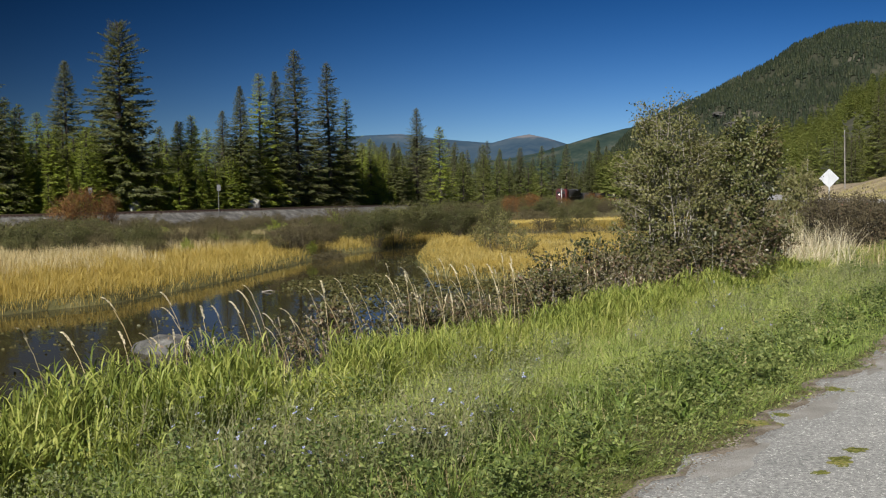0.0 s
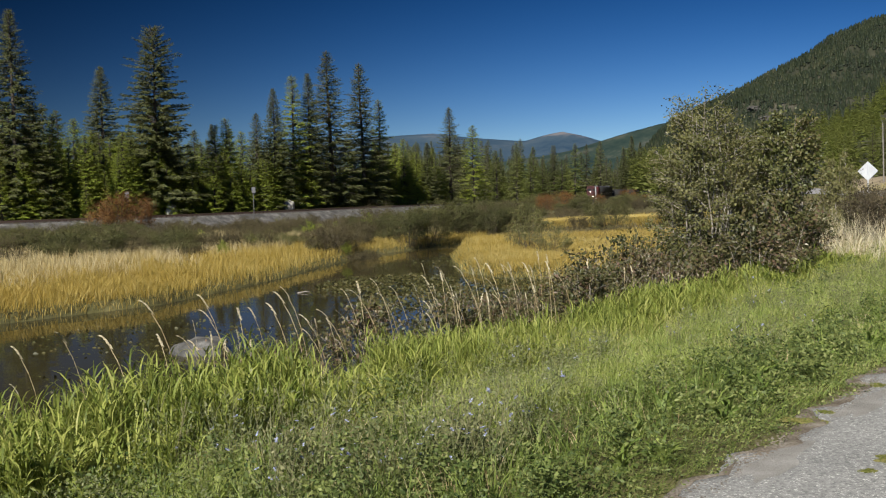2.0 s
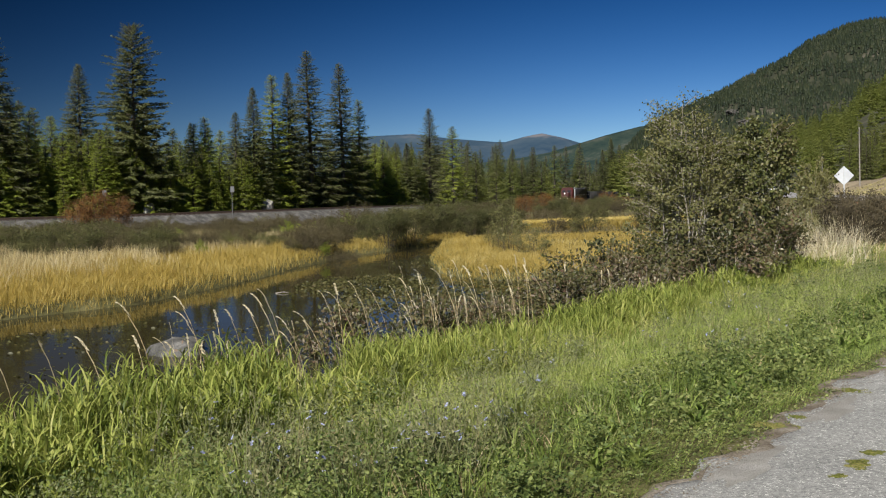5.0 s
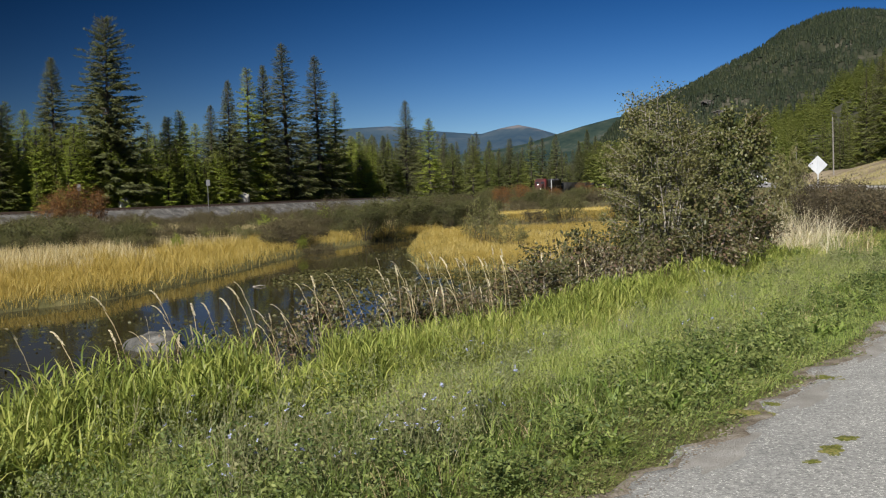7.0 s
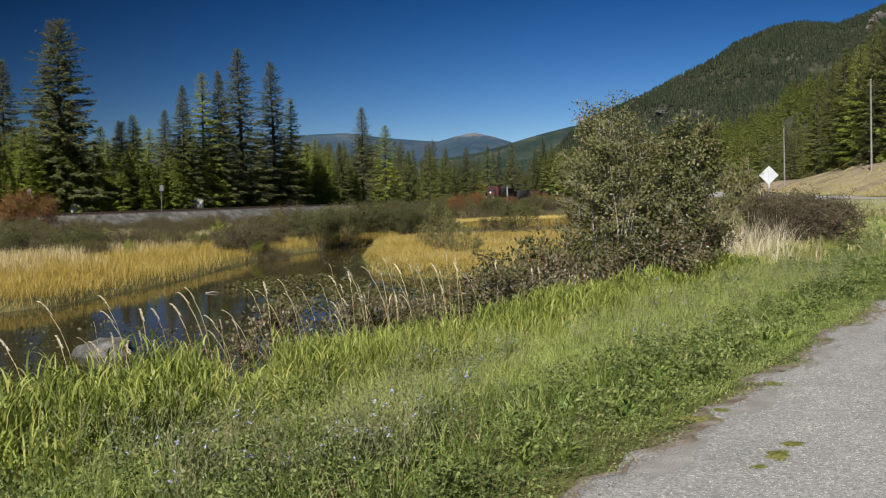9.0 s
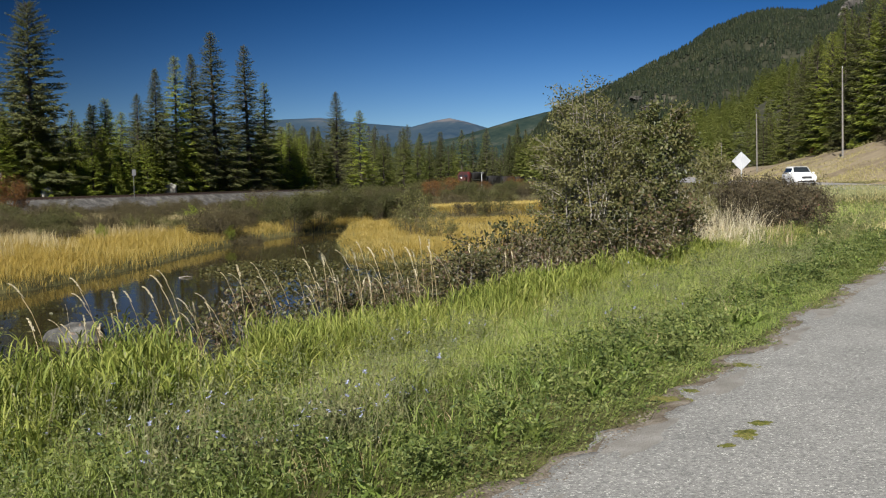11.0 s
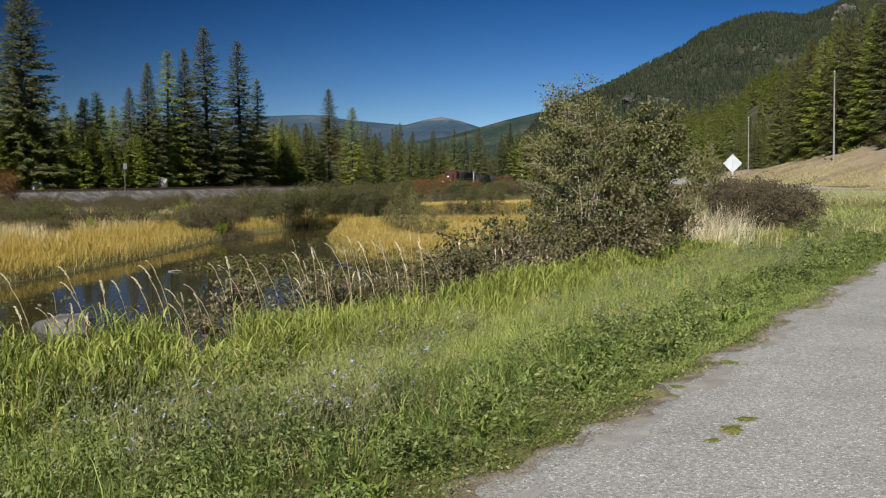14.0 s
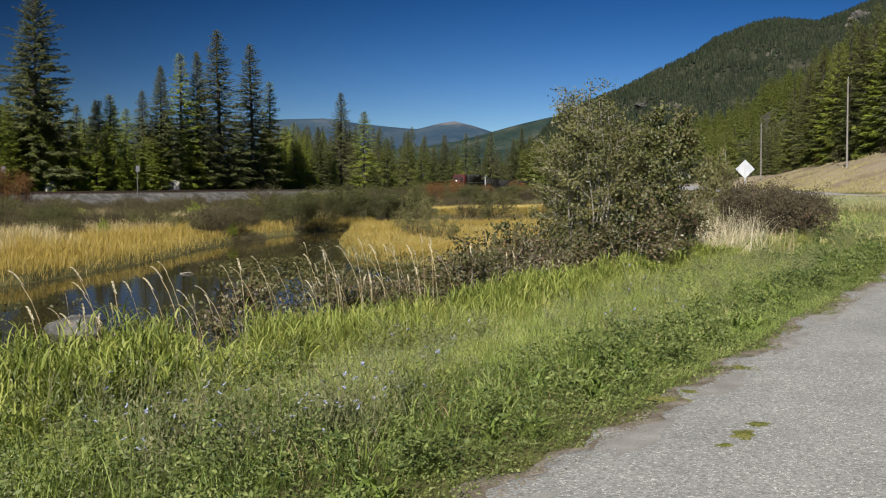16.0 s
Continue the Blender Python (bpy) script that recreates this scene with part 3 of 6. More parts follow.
# ---- hills and far mountains ----
def strip_of(name, label, ridge, r0, r1, z0, mat, rough, seed, n_az=200, n_r=26):
    """A slope that climbs from r0 to a ridge at r1; ridge: rows of x/y and height/y of its skyline."""
    ridge = np.array(ridge)
    az = np.linspace(ridge[0, 0], ridge[-1, 0], n_az)
    el = np.interp(az, ridge[:, 0], ridge[:, 1])
    rr = np.concatenate([np.linspace(0, 1, n_r), [1.03, 1.12]])
    A, R = np.meshgrid(az, rr)
    dist = r0 + (r1 - r0) * R
    top = np.interp(A, az, el) * r1 + 1.6
    f = np.where(R <= 1, R ** 0.9, 1 - (R - 1) * 2.5)
    z = z0 + (top - z0) * f
    z = z + rough * (lumps(A * r1, dist, 190, seed) + 0.5 * lumps(A * r1, dist, 70, seed + 1)) * step(0, 0.3, R) * np.where(R < 1, step(1.0, 0.85, R), 0)
    v = np.stack([(A * dist).ravel(), dist.ravel(), z.ravel()], -1)
    i = np.arange(A.size).reshape(A.shape)
    q = np.stack([i[:-1, :-1], i[:-1, 1:], i[1:, 1:], i[1:, :-1]], -1).reshape(-1, 4)
    tagged(new(name, smooth(mesh_of(name, v, [q], mat))), label, "mountain", kind="structure")
    return az, el


HILL = [(0.08, 0.001), (0.13, 0.012), (0.1633, 0.050), (0.1949, 0.0683), (0.2291, 0.0825), (0.268, 0.1018), (0.2948, 0.1145), (0.3162, 0.129), (0.3485, 0.1425), (0.3756, 0.1488),
        (0.4138, 0.1465), (0.4411, 0.155), (0.47, 0.168), (0.53, 0.175), (0.65, 0.16), (0.9, 0.13), (1.3, 0.10)]
HR0, HR1, HZ0 = 800, 2350, 2.0
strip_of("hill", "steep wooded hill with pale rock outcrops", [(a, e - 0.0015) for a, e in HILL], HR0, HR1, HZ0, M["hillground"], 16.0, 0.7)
strip_of("mountain_ridge", "wooded ridge closing the valley, haze put into its colour", [(-0.2, 0.012), (-0.05, 0.02), (0.0529, 0.0303), (0.0792, 0.0347), (0.1082, 0.0427), (0.1318, 0.0493), (0.1633, 0.0567), (0.1947, 0.0599), (0.4, 0.06)],
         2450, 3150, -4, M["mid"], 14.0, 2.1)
strip_of("mountain_range", "distant mountain range with a bare summit, blue haze put into its colour", [(-1.2, 0.05), (-0.6, 0.055), (-0.2759, 0.0478), (-0.1765, 0.0501), (-0.0823, 0.0536), (-0.0457, 0.0546), (-0.0093, 0.0493), (0.0376, 0.0448), (0.0561, 0.0495),
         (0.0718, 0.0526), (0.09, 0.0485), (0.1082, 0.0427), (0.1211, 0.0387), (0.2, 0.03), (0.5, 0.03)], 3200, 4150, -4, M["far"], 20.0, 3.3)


def hill_forest():
    """Small firs over the hill's slope."""
    rng = np.random.default_rng(5)
    ridge = np.array([(a, e - 0.0015) for a, e in HILL])
    n = 26000
    az = rng.uniform(0.13, 0.62, n)
    R = np.concatenate([rng.uniform(0.02, 1.0, n - 2600), rng.uniform(0.96, 1.01, 2600)])
    dist = HR0 + (HR1 - HR0) * R
    top = np.interp(az, ridge[:, 0], ridge[:, 1]) * HR1 + 1.6
    f = np.where(R <= 1, R ** 0.9, 1 - (R - 1) * 2.5)
    z = HZ0 + (top - HZ0) * f
    z = z + 16.0 * (lumps(az * HR1, dist, 190, 0.7) + 0.5 * lumps(az * HR1, dist, 70, 1.7)) * step(0, 0.3, R) * np.where(R < 1, step(1.0, 0.85, R), 0)
    keep = (lumps(az * HR1, dist, 45, 4.2) + 0.6 * lumps(az * HR1, dist, 17, 2.2) + rng.uniform(-0.4, 0.4, n)) > -0.55
    az, dist, z = az[keep], dist[keep], z[keep]
    n = len(az)
    h = rng.uniform(5, 13.5, n) * (0.7 + 0.3 * step(900, 1700, dist))
    w = h * rng.uniform(0.22, 0.32, n)
    x, y = az * dist, dist
    sets = []
    for lo, hi, ww in ((0.05, 0.62, 1.0), (0.4, 1.0, 0.62)):
        ang = np.linspace(0, 2 * np.pi, 6, endpoint=False)[None] + rng.uniform(0, 1, (n, 1))
        rad = (w * ww)[:, None] * np.array([1, 0.66, 1, 0.7, 0.95, 0.62])[None]
        ringv = np.stack([x[:, None] + rad * np.cos(ang), y[:, None] + rad * np.sin(ang), np.repeat((z + h * lo)[:, None], 6, 1)], -1)
        apex = np.stack([x, y, z + h * hi], -1)[:, None]
        v = np.concatenate([ringv, apex], 1).reshape(-1, 3)
        b = (np.arange(n) * 7)[:, None, None]
        k = np.arange(6)
        sets.append((v, (b + np.stack([k, (k + 1) % 6, np.full(6, 6)], -1)[None]).reshape(-1, 3)))
    v, fs = joined(sets)
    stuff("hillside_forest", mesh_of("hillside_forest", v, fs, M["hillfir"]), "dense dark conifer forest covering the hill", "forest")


hill_forest()


def hill_outcrops():
    """Pale rock faces that break through the forest."""
    ridge = np.array(HILL)
    for k, (a, el, w, h) in enumerate([(0.2473, 0.066, 9, 4), (0.258, 0.057, 7, 3.5), (0.297, 0.110, 11, 4), (0.3157, 0.115, 12, 4), (0.336, 0.123, 9, 3.5), (0.457, 0.149, 20, 12), (0.447, 0.139, 12, 9)]):
        rr = np.linspace(0.05, 0.99, 300)
        top = np.interp(a, ridge[:, 0], ridge[:, 1] - 0.0015) * HR1 + 1.6
        dd = HR0 + (HR1 - HR0) * rr
        zz = HZ0 + (top - HZ0) * rr ** 0.9 + 16.0 * (lumps(a * HR1, dd, 190, 0.7) + 0.5 * lumps(a * HR1, dd, 70, 1.7)) * step(0, 0.3, rr) * step(1.0, 0.85, rr)
        i = int(np.argmin(np.abs((zz - 1.6) / dd - el)))
        bm = bmesh.new()
        bmesh.ops.create_icosphere(bm, subdivisions=4, radius=1.0)
        for v in bm.verts:
            c = v.co.normalized()
            d = 1 + 0.4 * noise.noise(c * 1.7 + Vector((k * 3.1, 0, 0))) + 0.25 * noise.noise(c * 5 + Vector((0, k, 0)))
            v.co = Vector((c.x * d * w, c.y * d * 10, c.z * d * h))
        ob = part("rock_outcrop", bm, M["outcrop"], None)
        ob.location = (a * dd[i], dd[i], zz[i] + 0.25 * h)
        tagged(ob, "pale weathered rock face high on the wooded hill", "rock", group="outcrops on the hill")


M["outcrop"] = surface("weathered_rock", [(0.3, (0.035, 0.034, 0.03)), (0.55, (0.085, 0.078, 0.07)), (0.75, (0.17, 0.155, 0.14))], 0.06, 0.95, fine=0.5, mottle=0.6)
hill_outcrops()


# ---- conifers ----
def conifer_meshes(name, seed, height=18.0, spread=2.6, gap=0.42, per=7, droop=0.25, shape=0.9, bare=0.06, dense=12, needle="spruce", ragged=0.35, spray=0.55, slim=0.21, layered=False):
    """Trunk and crown of a conifer with whorled branches of drooping sprays."""
    rng = np.random.default_rng(seed)
    hv = np.arange(0, height + 0.01, height / 10)
    wob = np.cumsum(rng.normal(0, 0.03, (len(hv), 2)), 0)
    spine = np.stack([wob[:, 0], wob[:, 1], hv], -1)
    rad = 0.012 * height * (1 - hv / height * 0.95) + 0.01
    ring = np.linspace(0, 2 * np.pi, 7, endpoint=False)
    tv = (spine[:, None] + np.stack([np.cos(ring), np.sin(ring), 0 * ring], -1)[None] * rad[:, None, None]).reshape(-1, 3)
    ti = np.arange(len(hv) * 7).reshape(-1, 7)
    tj = np.roll(ti, -1, axis=1)
    tq = np.stack([ti[:-1], tj[:-1], tj[1:], ti[1:]], -1).reshape(-1, 4)
    trunk = smooth(mesh_of("trunk", tv, [tq], M["bark"]))
    # whorls of branches, with shorter ones between
    zs, az, short, z = [], [], [], height * bare
    while z < height * 0.985:
        tall = gap * 1.5 * (0.5 + 0.65 * (1 - z / height))
        turn0 = rng.uniform(0, 6.28)
        zs += list(z + (rng.normal(0, 0.1, per) if layered else rng.uniform(-0.5, 0.5, per)) * tall)
        az += list(turn0 + np.arange(per) * 6.283 / per + rng.normal(0, 0.25, per))
        short += [1.0] * per
        fill = per // 2 + 1
        zs += list(z + tall * rng.uniform(0.3, 0.75, fill))
        az += list(rng.uniform(0, 6.28, fill))
        short += [0.72] * fill
        z += tall
    zs, az, short = np.array(zs), np.array(az), np.array(short)
    n = len(zs)
    rel = np.clip(1 - zs / height, 0.0, 1)
    L = spread * (rel ** shape) * rng.uniform(1 - ragged, 1 + ragged * 0.35, n) * short + 0.12
    L *= np.where(rel > 0.9, 0.8, 1.0)
    d = np.stack([np.cos(az), np.sin(az)], -1)
    tilt = np.interp(rel, [0, 0.25, 1], [0.7, 0.05, -droop]) + rng.normal(0, 0.06, n)
    root = np.stack([np.interp(zs, hv, wob[:, 0]), np.interp(zs, hv, wob[:, 1]), zs], -1)
    tip = root + np.stack([d[:, 0] * L, d[:, 1] * L, L * tilt], -1)
    bv, bq = tubes(root, tip, np.full(n, 0.03), np.full(n, 0.006), 3)
    u = rng.uniform(0.12, 1.0, (n, dense)) ** 0.7
    cen = root[:, None] + (tip - root)[:, None] * u[..., None]
    cen[..., 2] += L[:, None] * (0.16 * u ** 3 - 0.2 * np.sin(u * np.pi)) * max(droop, 0.05)
    turn = rng.choice([-1, 1], (n, dense)) * rng.uniform(0.1, 1.05, (n, dense))
    base_az = az[:, None] + turn
    pitch = tilt[:, None] * 0.6 + rng.uniform(-0.5, 0.12, (n, dense))
    ax = np.stack([np.cos(base_az) * np.cos(pitch), np.sin(base_az) * np.cos(pitch), np.sin(pitch)], -1)
    ln = spray * (0.28 + 0.72 * rel[:, None] ** 0.7) * rng.uniform(0.65, 1.25, (n, dense)) * np.minimum(1, 0.4 + L[:, None] / spread) * (1.15 - 0.35 * u)
    cen = cen + ax * ln[..., None] * 0.4 + rng.normal(0, 1, cen.shape) * [0.05, 0.05, 0.06]
    face = np.broadcast_to(np.stack([d[:, 0] * 0.75, d[:, 1] * 0.75, np.full(n, 0.8)], -1)[:, None], cen.shape).reshape(-1, 3)
    lv, lt = leaves(cen.reshape(-1, 3), ax.reshape(-1, 3), ln.ravel(), ln.ravel() * rng.uniform(slim * 0.8, slim * 1.3, ln.size), rng, 0.4, face, 0.4)
    v, fs = joined([(lv, lt), (bv, bq)])
    crown = mesh_of("crown", v, fs, [M[needle], M["bark"]], [0, 1])
    return trunk, crown


def conifer(kind_name, meshes, label):
    ob = tagged(new(kind_name), label, "tree", group="conifers")
    part("trunk", meshes[0], None, ob)
    part("crown", meshes[1], None, ob)
    return ob


TREES = {
    "spruce_a": ("spruce_tree", conifer_meshes("spruce_a", 11, 18, 3.5, 0.34, 7, 0.3, 0.82, 0.02, 42, spray=0.66, layered=True), 18, "dark green spruce with drooping branches beyond the railway"),
    "spruce_b": ("spruce_tree", conifer_meshes("spruce_b", 12, 18, 3.1, 0.36, 6, 0.42, 0.78, 0.06, 36, ragged=0.5, spray=0.62, layered=True), 18, "tall narrow spruce with ragged drooping branches"),
    "pine": ("pine_tree", conifer_meshes("pine", 13, 18, 4.5, 0.36, 8, 0.0, 0.5, 0.02, 72, "spruce", 0.55, 0.66), 18, "broad full-crowned dark pine beyond the railway"),
    "larch_a": ("young_larch", conifer_meshes("larch_a", 14, 12, 2.5, 0.36, 7, 0.12, 0.62, 0.01, 24, "larch", spray=0.6), 12, "yellow-green larch with soft feathery crown"),
    "larch_b": ("young_larch", conifer_meshes("larch_b", 15, 12, 2.0, 0.36, 7, 0.1, 0.66, 0.01, 22, "larch", 0.4, 0.55), 12, "slender yellow-green larch with soft crown"),
    "fir_a": ("fir_tree", conifer_meshes("fir_a", 16, 15, 2.7, 0.46, 6, 0.2, 0.72, 0.02, 24, "fir", 0.4, 0.72), 15, "mid-green fir in the forest edge"),
    "fir_b": ("fir_tree", conifer_meshes("fir_b", 17, 15, 3.0, 0.48, 6, 0.28, 0.66, 0.02, 24, "fir", 0.5, 0.76), 15, "mid-green fir with loose branches"),
    "far_fir": ("fir_tree", conifer_meshes("far_fir", 18, 15, 2.9, 0.55, 6, 0.2, 0.75, 0.02, 13, "fir", 0.45, 1.05), 15, "green fir on the wooded slope"),
    "far_larch": ("larch_tree", conifer_meshes("far_larch", 19, 15, 2.9, 0.55, 6, 0.1, 0.75, 0.02, 13, "hillside_larch", 0.45, 1.0), 15, "yellow-green larch on the wooded slope"),
    "far_spruce": ("spruce_tree", conifer_meshes("far_spruce", 20, 15, 2.6, 0.55, 6, 0.25, 0.75, 0.02, 13, "spruce", 0.45, 1.0), 15, "dark spruce on the wooded slope"),
}
MASTER = {}


def plant_tree(kind_key, x, y, top=None, height=None, turn=0.0, fat=1.0):
    """A conifer at a place, by the height of its top above the pavement or its own height."""
    name, meshes, full, label = TREES[kind_key]
    z = float(ground(np.array([x]), np.array([y]))[0]) - 0.15
    h = height if height else top - z
    m = Matrix.LocRotScale((x, y, z), Euler((0, 0, turn)), (h / full * fat, h / full * fat, h / full))
    if kind_key not in MASTER:
        MASTER[kind_key] = conifer(name, meshes, label)
        MASTER[kind_key].matrix_basis = m
        return MASTER[kind_key]
    ob = MASTER[kind_key].copy()
    scene.collection.objects.link(ob)
    ob.matrix_basis = m
    for c in MASTER[kind_key].children:
        k = c.copy()
        scene.collection.objects.link(k)
        k.parent = ob
    return ob


HEROES = [("spruce_a", -41.9, 95, 19.0, 1.0), ("spruce_a", -42.5, 120, 16.8, 1.15), ("pine", -32.0, 105, 18.6, 1.05), ("spruce_b", -33.4, 132, 10.9, 1.0), ("spruce_b", -26.4, 125, 11.5, 1.3),
          ("spruce_a", -23.8, 122, 13.9, 1.0), ("larch_b", -22.5, 128, 15.9, 1.0), ("spruce_a", -20.0, 124, 15.7, 0.9), ("spruce_b", -17.0, 120, 17.7, 1.3), ("spruce_b", -13.9, 124, 16.7, 1.25),
          ("larch_b", -11.7, 122, 12.2, 1.0), ("larch_b", -11.2, 150, 9.1, 1.1), ("spruce_a", -8.4, 160, 9.0, 1.2), ("spruce_b", -5.1, 165, 14.5, 1.25), ("larch_a", -1.6, 168, 11.7, 1.0),
          ("fir_a", 2.1, 190, 8.7, 1.3), ("fir_b", 5.8, 195, 8.5, 1.2), ("fir_a", 8.9, 210, 7.8, 1.2), ("fir_b", 17.0, 240, 8.0, 1.3), ("spruce_a", 33.4, 260, 11.0, 1.0), ("spruce_a", 34.8, 255, 13.4, 0.9), ("spruce_b", 36.0, 250, 11.8, 1.0)]


def woods():
    rng = random.Random(3)
    for key, x, y, top, fat in HEROES:
        for grow in np.arange(1.0, 2.0, 0.01):
            dt, side, _ = to_line(TRACK, np.array([x * grow]), np.array([y * grow]))
            if side[0] > 0 and dt[0] > 7:
                break
        else:
            grow = 1.0
        x, y, top = x * grow, y * grow, 1.55 + (top - 1.55) * grow
        plant_tree(key, x, y, top=top, turn=rng.uniform(0, 6.28), fat=fat * (1.2 if key != "pine" else 1.0))
    # young larches and firs filling between the tall trees
    for k in range(300):
        az = rng.uniform(-0.5, 0.0)
        tries = np.array([rng.uniform(98, 200) for _ in range(60)])
        dt, side, _ = to_line(TRACK, az * tries, tries)
        good = np.nonzero((side > 0) & (dt > (8, 6.2, 8)[k % 3]) & (dt < (28, 9, 15)[k % 3]))[0]
        if not len(good):
            continue
        y = float(tries[good[0]])
        x = az * y
        plant_tree(rng.choice(["larch_a", "larch_a", "larch_b", "larch_b", "fir_a"]), x, y, height=(rng.uniform(4.0, 9.0) if k % 3 else rng.uniform(8.0, 12.5)) * (1.1 if x / y < -0.3 else 0.95), turn=rng.uniform(0, 6.28), fat=rng.uniform(1.15, 1.6))
    # a bright front row of young larches
    for k in range(96):
        az = rng.uniform(-0.47, -0.08)
        tries = np.array([rng.uniform(85, 170) for _ in range(110)])
        dt, side, _ = to_line(TRACK, az * tries, tries)
        good = np.nonzero((side > 0) & (dt > 5.8) & (dt < 7.5))[0]
        if not len(good):
            continue
        y = float(tries[good[0]])
        plant_tree(("larch_a", "larch_b")[k % 2], az * y, y, height=rng.uniform(3.0, 7.5), turn=rng.uniform(0, 6.28), fat=rng.uniform(1.2, 1.6))
    # woods along the valley floor in the middle distance
    for k in range(170):
        y = rng.uniform(150, 380)
        x = rng.uniform(-0.10, 0.16) * y
        dt, side, _ = to_line(TRACK, np.array([x]), np.array([y]))
        if side[0] < 0 and dt[0] < 40:
            continue
        if dt[0] < 7:
            continue
        plant_tree(rng.choice(["far_fir", "far_spruce", "far_larch", "far_spruce"]), x, y, height=y * rng.uniform(0.036, 0.056) + 1.5, turn=rng.uniform(0, 6.28), fat=rng.uniform(1.0, 1.35))
    # trees behind the train
    for k in range(75):
        y = rng.uniform(325, 430)
        x = rng.uniform(0.0, 0.20) * y
        if to_line(TRACK, np.array([x]), np.array([y]))[0][0] < 7 or to_line(ROAD, np.array([x]), np.array([y]))[0][0] < 12:
            continue
        plant_tree(rng.choice(["far_fir", "far_spruce", "far_larch", "far_spruce"]), x, y, height=rng.uniform(9, 15), turn=rng.uniform(0, 6.28), fat=rng.uniform(1.0, 1.3))
    # tall trees along the edge of the wood above the cut
    for k, az in enumerate((0.395, 0.41, 0.424, 0.437, 0.449, 0.461, 0.474, 0.486, 0.5, 0.513, 0.528, 0.545, 0.562)):
        for y in np.arange(rng.uniform(128, 150), 260, 2.0):
            dr = to_line(ROAD, np.array([az * y]), np.array([y]))[0][0]
            if dr > 22:
                break
        tall = float(np.interp(az, [0.39, 0.42, 0.45, 0.56], [0.088, 0.105, 0.135, 0.15])) * y * rng.uniform(0.88, 1.05)
        plant_tree(("fir_a", "spruce_a", "fir_b", "larch_a")[k % 4], az * y, y, height=tall, turn=rng.uniform(0, 6.28), fat=rng.uniform(0.95, 1.25))
    # wooded slope above the highway
    made = 0
    while made < 330:
        y = 105 + 300 * rng.uniform(0, 1) ** 1.3
        x = rng.uniform(0.17, 0.56) * y
        dr, side, _ = to_line(ROAD, np.array([x]), np.array([y]))
        if side[0] < 0 or dr[0] < 22 or dr[0] > 150:
            continue
        made += 1
        plant_tree(rng.choice(["far_fir", "far_spruce", "far_larch", "far_spruce"]), x, y, height=rng.uniform(11, 18) * (1.0 if x / y < 0.4 else 1.35), turn=rng.uniform(0, 6.28), fat=rng.uniform(0.9, 1.25))


woods()

SLOPE = [(0.10, 0.004), (0.15, 0.010), (0.1933, 0.016), (0.2416, 0.023), (0.2954, 0.042), (0.3278, 0.050), (0.3656, 0.074), (0.4035, 0.094), (0.45, 0.12), (0.6, 0.15), (0.9, 0.15)]
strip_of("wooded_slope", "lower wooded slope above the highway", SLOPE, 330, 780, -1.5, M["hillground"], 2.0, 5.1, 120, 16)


def slope_forest():
    """Conifers on the lower slope, joined."""
    rng = np.random.default_rng(77)
    ridge = np.array(SLOPE)
    kinds = [conifer_meshes("s", 90 + k, 15, 2.7, 1.1, 6, 0.2, 0.75, 0.02, 5, nd, 0.4, 2.1, 0.3)[1] for k, nd in enumerate(("fir", "hillside_larch", "fir"))]
    shapes = []
    for me in kinds:
        v = np.empty(len(me.vertices) * 3)
        me.vertices.foreach_get("co", v)
        shapes.append((v.reshape(-1, 3), [np.array([p.vertices[:] for p in me.polygons if len(p.vertices) == c]) for c in (3, 4)]))
    for nd, pick in (("fir", (0, 2)), ("hillside_larch", (1,))):
        sets = []
        for k in range(520 if nd == "fir" else 190):
            R = rng.uniform(0.0, 1.0)
            az = rng.uniform(0.13, 0.55)
            dist = 330 + 450 * R
            top = np.interp(az, ridge[:, 0], ridge[:, 1]) * 780 + 1.6
            z = -1.5 + (top + 1.5) * R ** 0.9
            if to_line(ROAD, np.array([az * dist]), np.array([dist]))[0][0] < 12:
                continue
            v, fs = shapes[pick[k % len(pick)]]
            s, t, w = rng.uniform(0.7, 1.15), rng.uniform(0, 6.28), rng.uniform(1.0, 1.4)
            rot = np.array([[np.cos(t) * s * w, -np.sin(t) * s * w, 0], [np.sin(t) * s * w, np.cos(t) * s * w, 0], [0, 0, s]])
            sets.append((v @ rot.T + [az * dist, dist, z - 0.8], *fs))
        v, fs = joined(sets)
        stuff("slope_forest", mesh_of("slope_forest", v, fs, M[nd]), "conifers covering the lower slope above the highway" if nd == "fir" else "yellow-green larches among the firs of the slope", "forest")


slope_forest()


